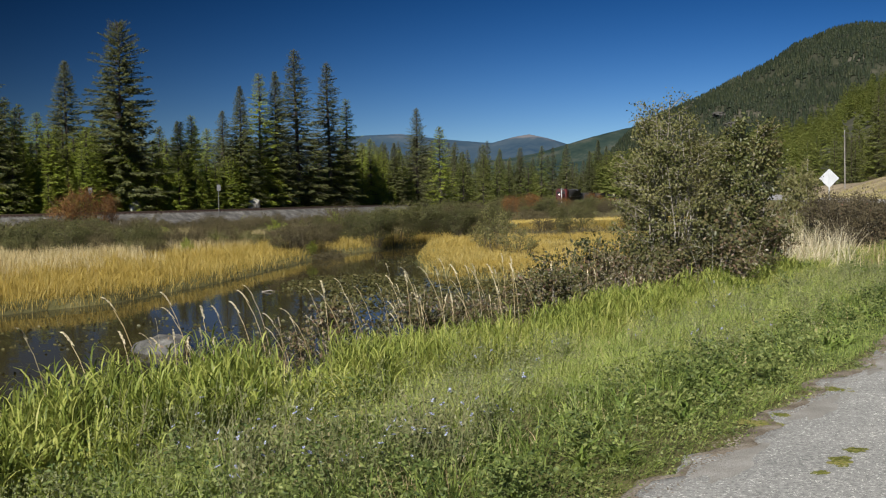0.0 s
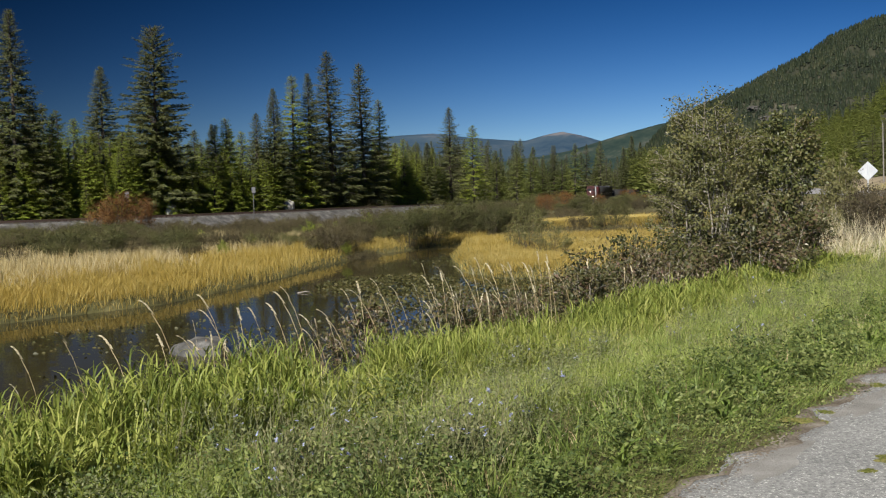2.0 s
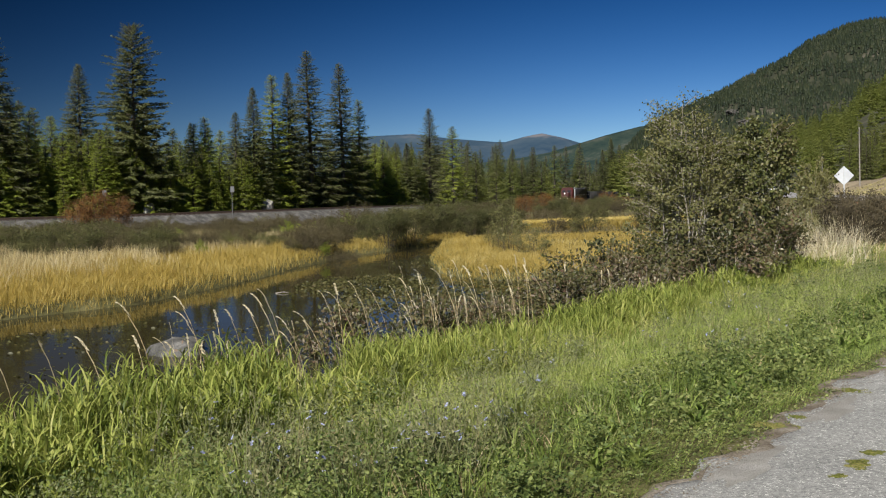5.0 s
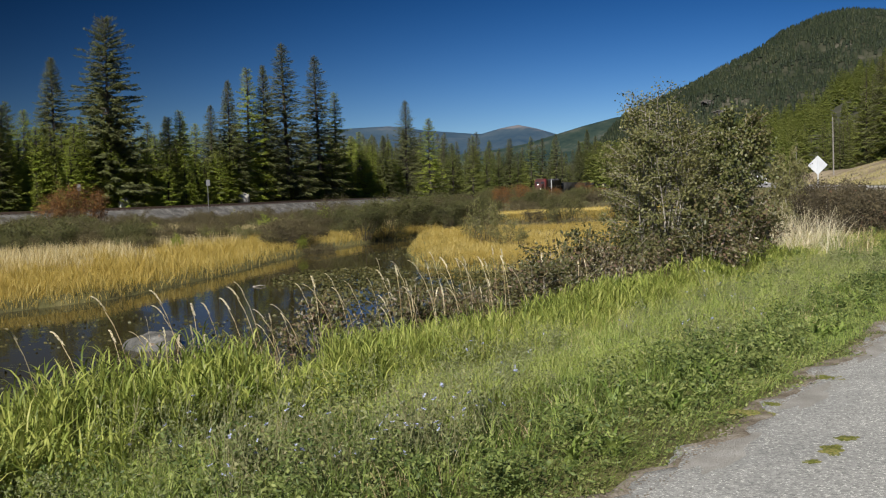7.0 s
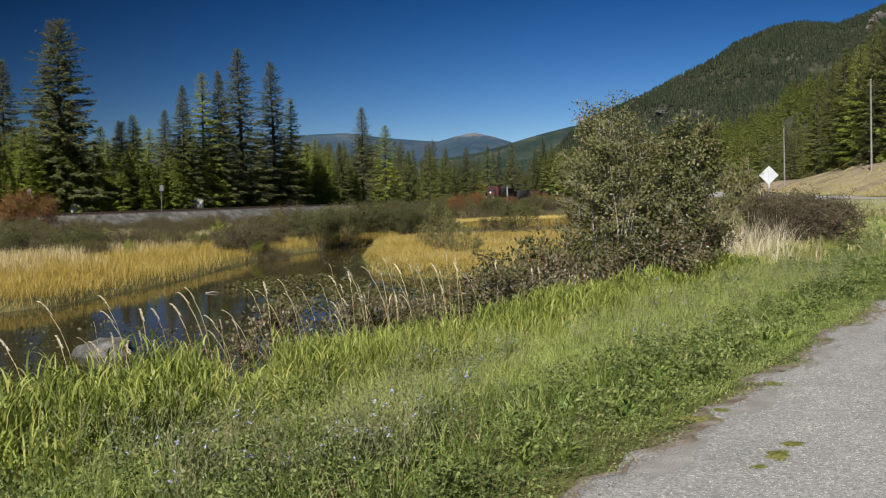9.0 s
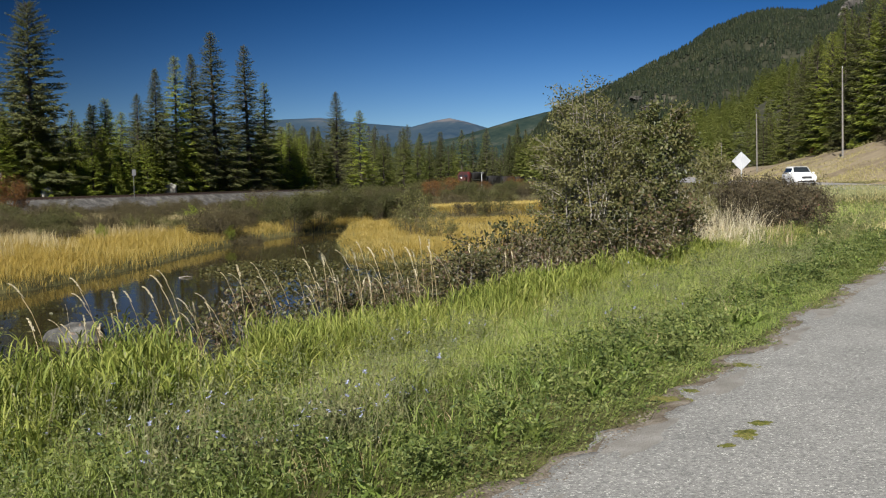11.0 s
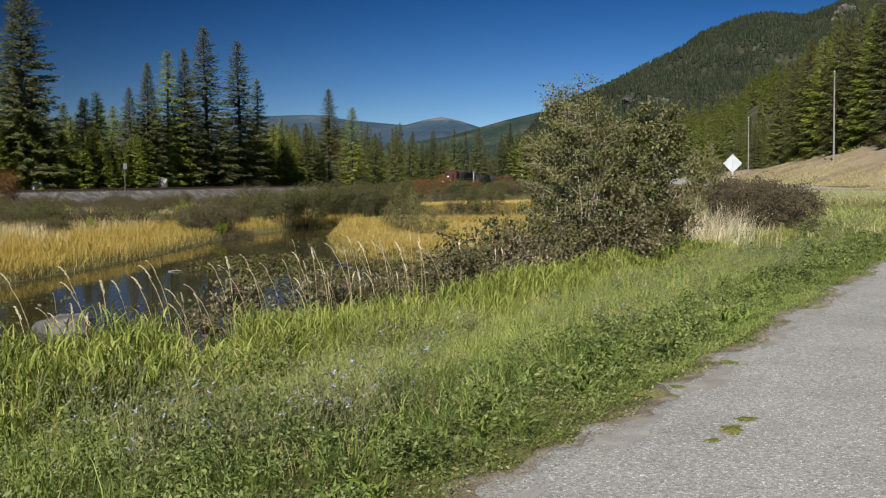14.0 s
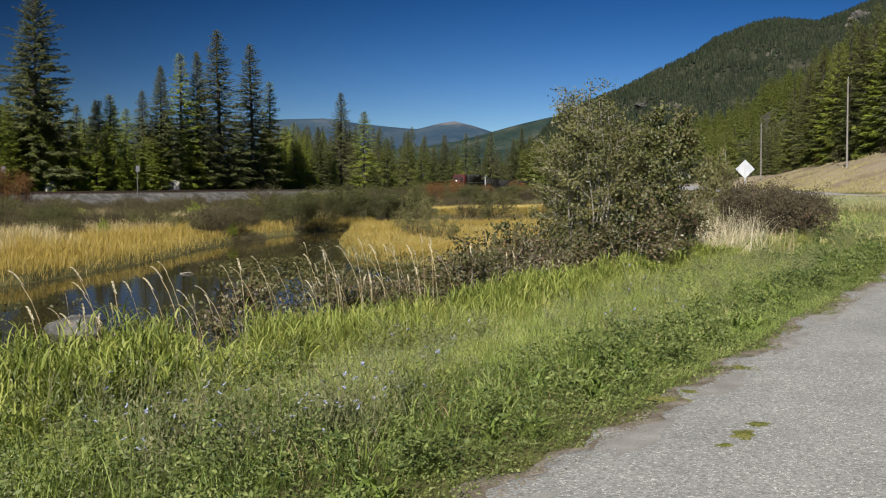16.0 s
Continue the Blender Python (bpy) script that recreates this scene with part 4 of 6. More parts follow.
# ---- shrubs ----
def shrub_meshes(seed, height, radius, stems, count, leaf, leaf_mat, stem_mat, low=0.15, lean=0.5, twig=6, clump=0.16, wide=0.5, sub=4, bare=0.0):
    """Stems that fork twice into twigs, with leaves in tufts along the last twigs; bare: how far up the stems carry none."""
    rng = np.random.default_rng(seed)
    az = rng.uniform(0, 2 * np.pi, stems)
    reach = radius * np.sqrt(rng.uniform(0.02, 1, stems)) * lean
    hh = height * rng.uniform(0.9, 1.0, stems) * (1 - 0.36 * (reach / (radius * lean + 1e-6)) ** 2.5)
    root = np.stack([np.cos(az) * reach * 0.35, np.sin(az) * reach * 0.35, np.zeros(stems)], -1)
    tip = np.stack([np.cos(az) * reach, np.sin(az) * reach, hh], -1) + rng.normal(0, 0.05 * radius, (stems, 3)) * [1, 1, 0.3]
    mid = (root + tip) / 2 + rng.normal(0, 0.04 * height, (stems, 3)) * [1, 1, 0]
    r = 0.0038 * height + 0.004
    sets = [tubes(root, mid, np.full(stems, r), np.full(stems, r * 0.7), 5), tubes(mid, tip, np.full(stems, r * 0.7), np.full(stems, r * 0.25), 4)]
    u = max(low, bare) + (0.98 - max(low, bare)) * rng.uniform(0, 1, (stems, twig)) ** 0.75
    start = np.where(u[..., None] < 0.5, root[:, None] + (mid - root)[:, None] * (2 * u[..., None]), mid[:, None] + (tip - mid)[:, None] * (2 * u[..., None] - 1))
    taz = az[:, None] + rng.uniform(-1.7, 1.7, (stems, twig))
    tl = radius * rng.uniform(0.2, 0.6, (stems, twig)) * (1.0 - 0.42 * u)
    end = start + np.stack([np.cos(taz) * tl, np.sin(taz) * tl, tl * rng.uniform(0.1, 1.0, taz.shape)], -1)
    start, end, tl, taz = start.reshape(-1, 3), end.reshape(-1, 3), tl.ravel(), taz.ravel()
    n = len(start)
    sets.append(tubes(start, end, np.full(n, r * 0.4), np.full(n, r * 0.15), 3))
    k = np.repeat(np.arange(n), sub)
    us = rng.uniform(0.3, 1.0, len(k))[:, None]
    s2 = start[k] * (1 - us) + end[k] * us
    a2 = taz[k] + rng.uniform(-1.3, 1.3, len(k))
    l2 = (0.12 * radius + 0.35 * tl[k]) * rng.uniform(0.5, 1.1, len(k))
    e2 = s2 + np.stack([np.cos(a2) * l2, np.sin(a2) * l2, l2 * rng.uniform(-0.2, 0.8, len(k))], -1)
    sets.append(tubes(s2, e2, np.full(len(k), r * 0.17), np.full(len(k), r * 0.08), 3))
    # leading shoots carry leaves too
    s3, e3 = mid * 0.5 + tip * 0.5, tip + (tip - mid) * 0.02
    s2, e2 = np.concatenate([s2] + [s3] * 6), np.concatenate([e2] + [e3] * 6)
    sv, sf = joined(sets)
    pick = rng.integers(0, len(s2), count)
    w = rng.uniform(0.0, 1.08, count)[:, None]
    cen = s2[pick] * (1 - w) + e2[pick] * w + rng.normal(0, clump * radius * 0.16 + leaf * 0.35, (count, 3))
    cen[:, 2] = np.maximum(cen[:, 2], 0.03)
    out = np.column_stack([cen[:, 0], cen[:, 1], np.zeros(count)]) / radius
    ax = rng.normal(size=(count, 3)) + out * 0.5 + [0, 0, -0.2]
    ax /= np.linalg.norm(ax, axis=1, keepdims=True)
    ln = leaf * rng.uniform(0.6, 1.3, count)
    lv, lf = leaves(cen, ax, ln, ln * wide * rng.uniform(0.8, 1.2, count), rng, 0.35, out * 0.9 + [0, 0, 0.6], 0.55)
    return smooth(mesh_of("stem_frame", sv, sf, stem_mat)), mesh_of("leaves", lv, [lf], leaf_mat)


def shrub(name, meshes, label, group=""):
    ob = tagged(new(name), label, "shrub", group=group)
    part("stem_frame", meshes[0], None, ob)
    part("leaves", meshes[1], None, ob)
    return ob


def put_shrub(first, name, meshes, label, group, x, y, scale=1.0, tall=1.0, turn=0.0, sink=0.05):
    z = float(ground(np.array([x]), np.array([y]))[0]) - sink
    m = Matrix.LocRotScale((x, y, z), Euler((0, 0, turn)), (scale, scale, scale * tall))
    if name + label not in first:
        first[name + label] = shrub(name, meshes, label, group)
        first[name + label].matrix_basis = m
        return first[name + label]
    src = first[name + label]
    ob = src.copy()
    scene.collection.objects.link(ob)
    ob.matrix_basis = m
    for c in src.children:
        k = c.copy()
        scene.collection.objects.link(k)
        k.parent = ob
    return ob


SEEN = {}
# the tall shrub on the near bank: two clumps
put_shrub(SEEN, "alder_shrub", shrub_meshes(31, 4.05, 1.1, 26, 29000, 0.051, M["willow"], M["stem"], 0.12, 0.62, 17, 0.2, 0.6, 4), "tall olive-brown leafy shrub with grey stems on the bank", "", 3.9, 19.4, 1.0, 1.0)
put_shrub(SEEN, "alder_shrub", shrub_meshes(32, 3.75, 0.8, 9, 9000, 0.064, M["alder"], M["stem"], 0.3, 0.72, 14, 0.2, 0.62, 4, 0.55), "dark green leafy shrub leaning beside the taller one", "", 5.5, 20.2, 1.0, 1.0)

BANK_SHRUBS = [shrub_meshes(40 + k, 1.5, 0.8, 15, 2700, 0.067, M["shrub"], M["stem"], 0.08, 0.95, 6, 0.2, 0.56, 3) for k in range(3)]


def bank_shrubs():
    rng = random.Random(8)
    spots = [(6.0 + 10.5 * rng.uniform(0, 1) ** 0.75, rng.uniform(4.6, 6.0)) for k in range(34)] + [(rng.uniform(12.5, 17.0), rng.uniform(3.9, 5.6)) for k in range(12)] + [(rng.uniform(1.5, 6), rng.uniform(5.0, 6.0)) for k in range(7)]
    for a, s in spots:
        x, y = at_edge(a, s)
        big = np.interp(a, [1, 6, 10, 15, 17], [0.62, 0.7, 0.86, 1.12, 1.22]) * (0.62 if x / y > 0.278 else 1.0)
        k = rng.randrange(3)
        put_shrub(SEEN, "waterside_shrub", BANK_SHRUBS[k], ("dark leafy shrub with browning leaves at the pond edge", "low dark shrub with purple-brown leaves by the water", "dark green shrub with ragged leaves on the bank")[k],
                  "shrubs along the near bank", x, y, big * rng.uniform(0.8, 1.15), rng.uniform(0.8, 1.15), rng.uniform(0, 6.28))


bank_shrubs()

VERGE = [shrub_meshes(50 + k, 1.25, 0.9, 22, 5200, 0.05, M["maroon"], M["twig"], 0.1, 0.95, 6, 0.2, 0.5) for k in range(2)]


def verge_shrubs():
    rng = random.Random(9)
    for k in range(11):
        az, d = rng.uniform(0.358, 0.42), rng.uniform(25, 31)
        put_shrub(SEEN, "rose_shrub", VERGE[k % 2], ("dark maroon-tinged shrub beside pale dry grass", "brown-green thorny shrub on the verge")[k % 2], "shrubs on the verge", az * d, d, rng.uniform(0.8, 1.1), 1.15, rng.uniform(0, 6.28))
    put_shrub(SEEN, "willow_sapling", shrub_meshes(55, 2.1, 0.75, 18, 9500, 0.07, M["willow"], M["stem"], 0.05, 0.8, 8, 0.22, 0.5), "small olive green willow on the verge", "", 9.42, 29.3, 0.72, 1.65)


verge_shrubs()

FIELD = {
    "olive": (shrub_meshes(61, 2.2, 1.5, 26, 8500, 0.075, M["olive"], M["twig"], 0.05, 0.85, 7, 0.25, 0.5), "grey-olive willow bush in the marsh"),
    "brown": (shrub_meshes(62, 1.6, 1.2, 26, 5000, 0.06, M["brown"], M["twig"], 0.05, 0.9, 7, 0.25, 0.5), "bare-twigged brown bush below the railway"),
    "rust": (shrub_meshes(63, 2.4, 1.4, 34, 7000, 0.065, M["rust"], M["twig"], 0.08, 0.85, 7, 0.22, 0.5), "rust-orange autumn bush by the railway"),
    "green": (shrub_meshes(64, 1.8, 0.8, 14, 3200, 0.08, M["larch"], M["twig"], 0.05, 0.6, 7, 0.2, 0.5), "small bright green bush in the marsh"),
    "sapling": (shrub_meshes(65, 2.5, 1.0, 12, 2600, 0.075, M["willow"], M["twig"], 0.15, 0.8, 7, 0.2, 0.5), "thin pale willow sapling in the golden marsh"),
}


def field(key, px, d, scale=1.0, tall=1.0, turn=0.0):
    meshes, label = FIELD[key]
    put_shrub(SEEN, "marsh_bush", meshes, label, "bushes round the marsh", px * d, d, scale, tall, turn)


def marsh_bushes():
    rng = random.Random(12)
    for px, d, key, sc, tl in [(-0.345, 77, "rust", 1.15, 1.3), (-0.325, 78, "rust", 1.0, 1.3), (-0.362, 76, "rust", 1.0, 1.1), (-0.073, 59, "olive", 0.95, 1.05), (-0.052, 61, "olive", 1.0, 1.1), (-0.085, 62, "olive", 0.9, 1.0), (-0.03, 66, "olive", 1.1, 1.0), (-0.063, 68, "olive", 0.95, 0.95), (-0.01, 69, "brown", 0.9, 0.9), (-0.1, 66, "brown", 1.2, 1.2), (-0.115, 63, "olive", 0.8, 0.9), (0.01, 68, "brown", 1.3, 1.1),
                               (0.041, 47, "sapling", 0.95, 1.0), (0.058, 45, "sapling", 0.75, 0.85), (0.03, 50, "sapling", 0.7, 0.9), (0.066, 44, "sapling", 0.6, 0.9), (0.055, 110, "rust", 0.8, 1.2), (-0.11, 66, "green", 0.9, 1.1), (-0.165, 68, "green", 0.8, 0.9), (-0.03, 72, "green", 0.7, 1.0)]:
        field(key, px, d, sc, tl, rng.uniform(0, 6.28))
    for k in range(185):
        d = rng.uniform(50, 90)
        px = rng.uniform(-0.46, -0.09)
        x = px * d
        dt, side, _ = to_line(TRACK, np.array([x]), np.array([d]))
        if side[0] > 0 or dt[0] < 5.5:
            continue
        low = float(np.interp(dt[0], [5.5, 9, 14, 24], [0.32, 0.44, 0.72, 1.0]))
        key = rng.choice(["brown", "brown", "brown", "olive", "olive", "sapling", "green"] if dt[0] > 13 else ["brown", "brown", "green"])
        field(key, px, d, low * rng.uniform(0.7, 1.15) * (1.0 if key == "brown" else 0.55), rng.uniform(0.75, 1.05), rng.uniform(0, 6.28))
    # dark scrub at the foot of the railway bank
    for k in range(60):
        d, px = rng.uniform(58, 76), rng.uniform(-0.46, -0.3)
        dt, side, _ = to_line(TRACK, np.array([px * d]), np.array([d]))
        if side[0] < 0 and dt[0] > 6:
            field(rng.choice(["brown", "olive", "brown"]), px, d, rng.uniform(0.6, 1.0), rng.uniform(0.7, 1.0), rng.uniform(0, 6.28))
    # dark bushes behind the sedge
    for k in range(30):
        d, px = rng.uniform(47, 58), rng.uniform(-0.46, -0.27)
        field(rng.choice(["brown", "olive", "olive", "brown"]), px, d, rng.uniform(0.55, 0.95), rng.uniform(0.7, 1.0), rng.uniform(0, 6.28))
    # brown hedge below the train
    for k in range(46):
        d = rng.uniform(150, 215)
        px = rng.uniform(0.035, 0.165)
        dt = to_line(TRACK, np.array([px * d]), np.array([d]))[0]
        if dt[0] > 7:
            field(rng.choice(["brown", "brown", "rust", "olive"]), px, d, rng.uniform(0.9, 1.25), rng.uniform(0.85, 1.05), rng.uniform(0, 6.28))
    for k in range(74):
        d = rng.uniform(64, 150)
        px = rng.uniform(-0.06, 0.18)
        if 74 < d < 95 and px > 0.03:
            continue
        dt, side, _ = to_line(TRACK, np.array([px * d]), np.array([d]))
        if dt[0] < 6:
            continue
        field(rng.choice(["olive", "olive", "brown", "olive"]) if px < 0.07 else rng.choice(["brown", "olive", "brown"]), px, d, rng.uniform(0.6, 1.05), rng.uniform(0.75, 1.1), rng.uniform(0, 6.28))


marsh_bushes()


# ---- grasses ----
def grass(name, label, points, height, width, bend, mat, seed, seg=3, lift=None):
    rng = np.random.default_rng(seed)
    n = len(points)
    root = np.column_stack([points, ground(points[:, 0], points[:, 1]) - 0.02])
    lean = rng.uniform(-np.pi, np.pi, n)
    if lift is not None:
        root[:, 2] += lift(rng, n)
    h = height(rng, n) if callable(height) else height * rng.uniform(0.55, 1.15, n)
    w = width * rng.uniform(0.6, 1.3, n)
    if name in ("meadow_grass", "lime_grass"):
        h = h * (1 + 0.35 * lumps(points[:, 0], points[:, 1], 0.22, seed) + 0.2 * lumps(points[:, 0], points[:, 1], 0.7, seed + 2))
    b = bend * rng.uniform(0.2, 1.6, n)
    v, q, t = strips(root, lean, h, w, b, rng, seg)
    return stuff(name, mesh_of(name, v, [q, t], M[mat]), label, "grass")


def scatter(n, a0, a1, s0, s1, seed, tight=1.0, clump=0.0):
    """Points in a belt along the asphalt, denser towards a0 for tight > 1, gathered in tufts for clump > 0."""
    rng = np.random.default_rng(seed)
    a = a0 + (a1 - a0) * rng.uniform(0, 1, n) ** tight
    s = rng.uniform(s0, s1, n)
    if clump:
        k = rng.integers(0, n // 14 + 1, n)
        a, s = a[k] + rng.normal(0, clump, n), np.clip(s[k] + rng.normal(0, clump, n), s0, s1)
    x, y = at_edge(a, s)
    return np.column_stack([x, y])


def outer(n, x0, x1, y0, y1, keep, seed):
    rng = np.random.default_rng(seed)
    y = rng.uniform(y0, y1, n)
    x = rng.uniform(x0, x1, n) * y
    ok = keep(x, y, pond_distance(x, y))
    return np.column_stack([x[ok], y[ok]])


grass("meadow_grass", "short green roadside meadow grass", scatter(80000, -5, 15, 0.12, 4.2, 1, 1.4), 0.2, 0.0055, 0.75, "lawn", 1, 3)
grass("meadow_grass", "green meadow grass in loose tufts", scatter(30000, -5, 20, 0.7, 4.6, 2, 1.4, 0.06), 0.32, 0.006, 0.6, "lawn", 2, 3)
grass("lime_grass", "bright lime-green soft grass in the meadow", np.concatenate([scatter(42000, 3.2, 15, 1.4, 3.3, 61, 1.1, 0.1), scatter(9000, 1.4, 4.0, 1.7, 2.9, 62, 1.0, 0.1), scatter(6000, -2.6, 0.0, 2.2, 3.0, 63, 1.0, 0.1)]), 0.26, 0.006, 0.5, "lime", 61, 3)
grass("meadow_grass", "green grass along the far verge", scatter(44000, 12, 46, 0.1, 6.0, 3, 1.3), 0.25, 0.011, 0.7, "lawn", 3, 2)
grass("lime_grass", "bright lime-green grass at the foot of the shrubs", scatter(5000, 14.5, 22, 2.9, 4.4, 64, 1.0, 0.12), 0.36, 0.009, 0.5, "lime", 64, 3)


def reed_stand():
    """Upright reed stems, each with broad leaves standing off it, in tussocks."""
    rng = np.random.default_rng(4)
    tuft = 1500
    ta, ts = rng.uniform(-7, 16, tuft), rng.uniform(2.9, 5.4, tuft)
    ts = np.where(ta > 5, 3.0 + (ts - 2.9) * 0.6, ts)
    keep = lumps(ta, ts, 0.5, 1.3) + rng.uniform(-0.4, 0.4, tuft) > np.interp(ta, [2.5, 5, 7], [-0.3, 0.0, 0.12])
    ta, ts = ta[keep], ts[keep]
    k = np.repeat(np.arange(len(ta)), 15)
    n = len(k)
    a, q = ta[k] + rng.normal(0, 0.1, n), ts[k] + rng.normal(0, 0.1, n)
    tall = np.interp(a, [-7, 1.4, 2.3, 5, 8, 16], [0.66, 0.7, 0.52, 0.46, 0.46, 0.5]) * np.interp(q, [2.9, 3.7, 4.4, 5.4], [0.6, 1.0, 1.0, 0.7])
    h = tall * (rng.uniform(0.72, 1.18, len(ta))[k]) * rng.uniform(0.75, 1.1, n)
    x, y = at_edge(a, q)
    root = np.column_stack([x, y, ground(x, y) - 0.02])
    lean, bend = rng.uniform(-np.pi, np.pi, n), rng.uniform(0.03, 0.26, n)
    sets = [strips(root, lean, h, np.full(n, 0.007), bend, rng, 3)]
    # leaves
    per = 10
    j = np.repeat(np.arange(n), per)
    m = len(j)
    u = np.tile(np.linspace(0.18, 0.95, per), n) + rng.uniform(-0.05, 0.05, m)
    d = np.stack([np.cos(lean), np.sin(lean)], -1)[j]
    foot = np.column_stack([root[j, :2] + d * (bend[j] * h[j] * u ** 1.8)[:, None], root[j, 2] + h[j] * u * 0.98])
    size = rng.uniform(0.12, 0.27, m)
    sets.append(strips(foot, rng.uniform(-np.pi, np.pi, m), size * rng.uniform(0.75, 1.0, m), rng.uniform(0.007, 0.0135, m) * np.interp(a[j], [1.5, 3, 8, 16], [1.2, 0.85, 1.0, 1.3]), rng.uniform(0.35, 1.1, m), rng, 3))
    v, fs = joined(sets)
    stuff("reed_grass", mesh_of("reed_grass", v, fs, M["reed"]), "tall bright yellow-green reed grass with broad leaves on the bank", "grass")


reed_stand()
grass("reed_grass", "tall bright reed grass in tufts", scatter(30000, 3.5, 24, 2.7, 4.6, 5, 1.2, 0.09), 0.42, 0.008, 0.6, "reed", 5, 3)
grass("dry_grass", "brown dry thatch at the foot of the reeds", scatter(6000, -6, 7, 2.6, 4.0, 15, 1.0, 0.1), 0.26, 0.006, 1.1, "straw", 15, 3)
grass("dry_grass", "tall pale dry grass beside the shrubs", outer(5200, 0.25, 0.375, 20.5, 28, lambda x, y, d: (d > 0.1) & (lumps(x, y, 0.22, 2.0) > 0.25), 6), 1.2, 0.009, 0.6, "wisp", 6, 4)
grass("dry_grass", "brown dry grass among the verge shrubs", outer(3800, 0.25, 0.4, 20.5, 29, lambda x, y, d: (d > 0.1) & (lumps(x, y, 0.25, 5.0) > 0.2), 66), 0.7, 0.01, 0.7, "straw", 66, 3)
grass("dry_grass", "dry stems scattered through the meadow", scatter(9000, 0, 46, 0.7, 7.0, 20, 1.3, 0.2), 0.28, 0.0045, 0.6, "straw", 20, 3)
grass("meadow_grass", "yellow-green verge meadow beside the highway", scatter(46000, 24, 90, -14, 26.0, 7, 1.0), 0.31, 0.026, 0.6, "forb", 7, 2)
grass("dry_grass", "yellowed grass through the verge meadow", scatter(26000, 18, 90, -12, 24.0, 67, 1.0, 0.4), 0.34, 0.02, 0.6, "slope", 67, 2)


def left_of_pond(x, y):
    return x < np.interp(y, [0, 62, 64, 90], [-3, -3.2, 3, 3])


def clear_of_track(x, y):
    d, side, _ = to_line(TRACK, x, y)
    return (d > 5.5) & (side < 0)




def sedge(name, label, points, tall, width, bend, mat, seed, seg=3):
    """Even-topped sedge, low at the waterline, its height drifting in broad tussocks."""
    d = pond_distance(points[:, 0], points[:, 1])
    h = tall * np.interp(d, [0, 0.4, 1.6, 3.5], [0.45, 0.7, 0.92, 1.0]) * (1 + 0.16 * lumps(points[:, 0], points[:, 1], 0.8, seed) + 0.12 * lumps(points[:, 0], points[:, 1], 2.6, seed + 3))
    return grass(name, label, points, lambda rng, n: h * rng.uniform(0.72, 1.06, n), width, bend, mat, seed, seg)


sedge("golden_sedge", "golden autumn sedge on the far bank", outer(150000, -0.56, 0.0, 18, 66, lambda x, y, d: (d > 0.05) & (d < 9) & left_of_pond(x, y) & (along(x, y)[1] > 8), 8), 0.74, 0.014, 0.55, "gold", 8, 3)
grass("sedge_edge", "green sedge at the waterline of the far bank", outer(46000, -0.56, 0.2, 18, 64, lambda x, y, d: (d > -0.05) & (d < 0.9) & (along(x, y)[1] > 8), 16), 0.42, 0.014, 0.6, "olive", 16, 2)
sedge("bleached_grass", "pale bleached grass behind the golden sedge", outer(60000, -0.56, 0.0, 26, 74, lambda x, y, d: (d > 5.2 + 2.2 * lumps(x, y, 2.2, 1.0)) & (d < 18) & left_of_pond(x, y) & (along(x, y)[1] > 8), 9), 1.0, 0.016, 0.35, "pale", 9, 3)
sedge("golden_sedge", "golden sedge covering the marsh island", outer(100000, -0.05, 0.26, 33, 64, lambda x, y, d: (d > 0.05) & ~left_of_pond(x, y) & (along(x, y)[1] > 9), 10), 0.58, 0.018, 0.55, "gold", 10, 2)
grass("golden_sedge", "golden sedge strip between the marsh bushes", outer(16000, 0.0, 0.22, 76, 96, lambda x, y, d: (d > 1), 14), 0.7, 0.06, 0.5, "gold", 14, 2)
grass("dry_grass", "dry grass and weeds between marsh and railway", outer(42000, -0.56, 0.3, 48, 120, lambda x, y, d: (d > 6) & clear_of_track(x, y) & (to_line(ROAD, x, y)[0] > 8), 11), 0.5, 0.05, 0.4, "scrub", 11, 2)

grass("dry_grass", "pale dry grass between the railway and the trees", outer(26000, -0.5, 0.05, 70, 190, lambda x, y, d: (to_line(TRACK, x, y)[1] > 0) & (to_line(TRACK, x, y)[0] > 4.4) & (to_line(TRACK, x, y)[0] < 10), 71), 0.5, 0.06, 0.5, "slope", 71, 2)


def cut_slope(x, y, lo, hi):
    d, side, _ = to_line(ROAD, x, y)
    return (side > 0) & (d > lo) & (d < hi)


grass("dry_grass", "bleached dry grass on the cut slope", outer(90000, 0.3, 0.62, 60, 200, lambda x, y, d: cut_slope(x, y, 6.0, 25) & (lumps(x, y, 4.0, 1.0) > np.interp(to_line(ROAD, x, y)[0], [10, 14, 19], [-0.9, -0.1, 0.35])), 18), 0.3, 0.04, 0.7, "slope", 18, 2)
grass("dry_grass", "yellowed grass along the far road edge", outer(26000, 0.3, 0.62, 60, 220, lambda x, y, d: cut_slope(x, y, 5.4, 11), 19), 0.42, 0.05, 0.5, "slope", 19, 2)


def slope_bushes():
    """Brush along the top of the cut."""
    rng = random.Random(19)
    made = 0
    while made < 80:
        y = rng.uniform(95, 230)
        x = rng.uniform(0.3, 0.58) * y
        d, side, _ = to_line(ROAD, np.array([x]), np.array([y]))
        if side[0] < 0 or d[0] < 19 or d[0] > 27:
            continue
        made += 1
        meshes, label = FIELD[rng.choice(["brown", "olive", "brown", "rust", "green"])]
        put_shrub(SEEN, "slope_bush", meshes, label.replace("in the marsh", "on the cut slope").replace("below the railway", "on the cut slope").replace("by the railway", "on the cut slope"), "bushes along the cut slope", x, y, rng.uniform(0.5, 1.0), rng.uniform(0.7, 1.0), rng.uniform(0, 6.28))


slope_bushes()


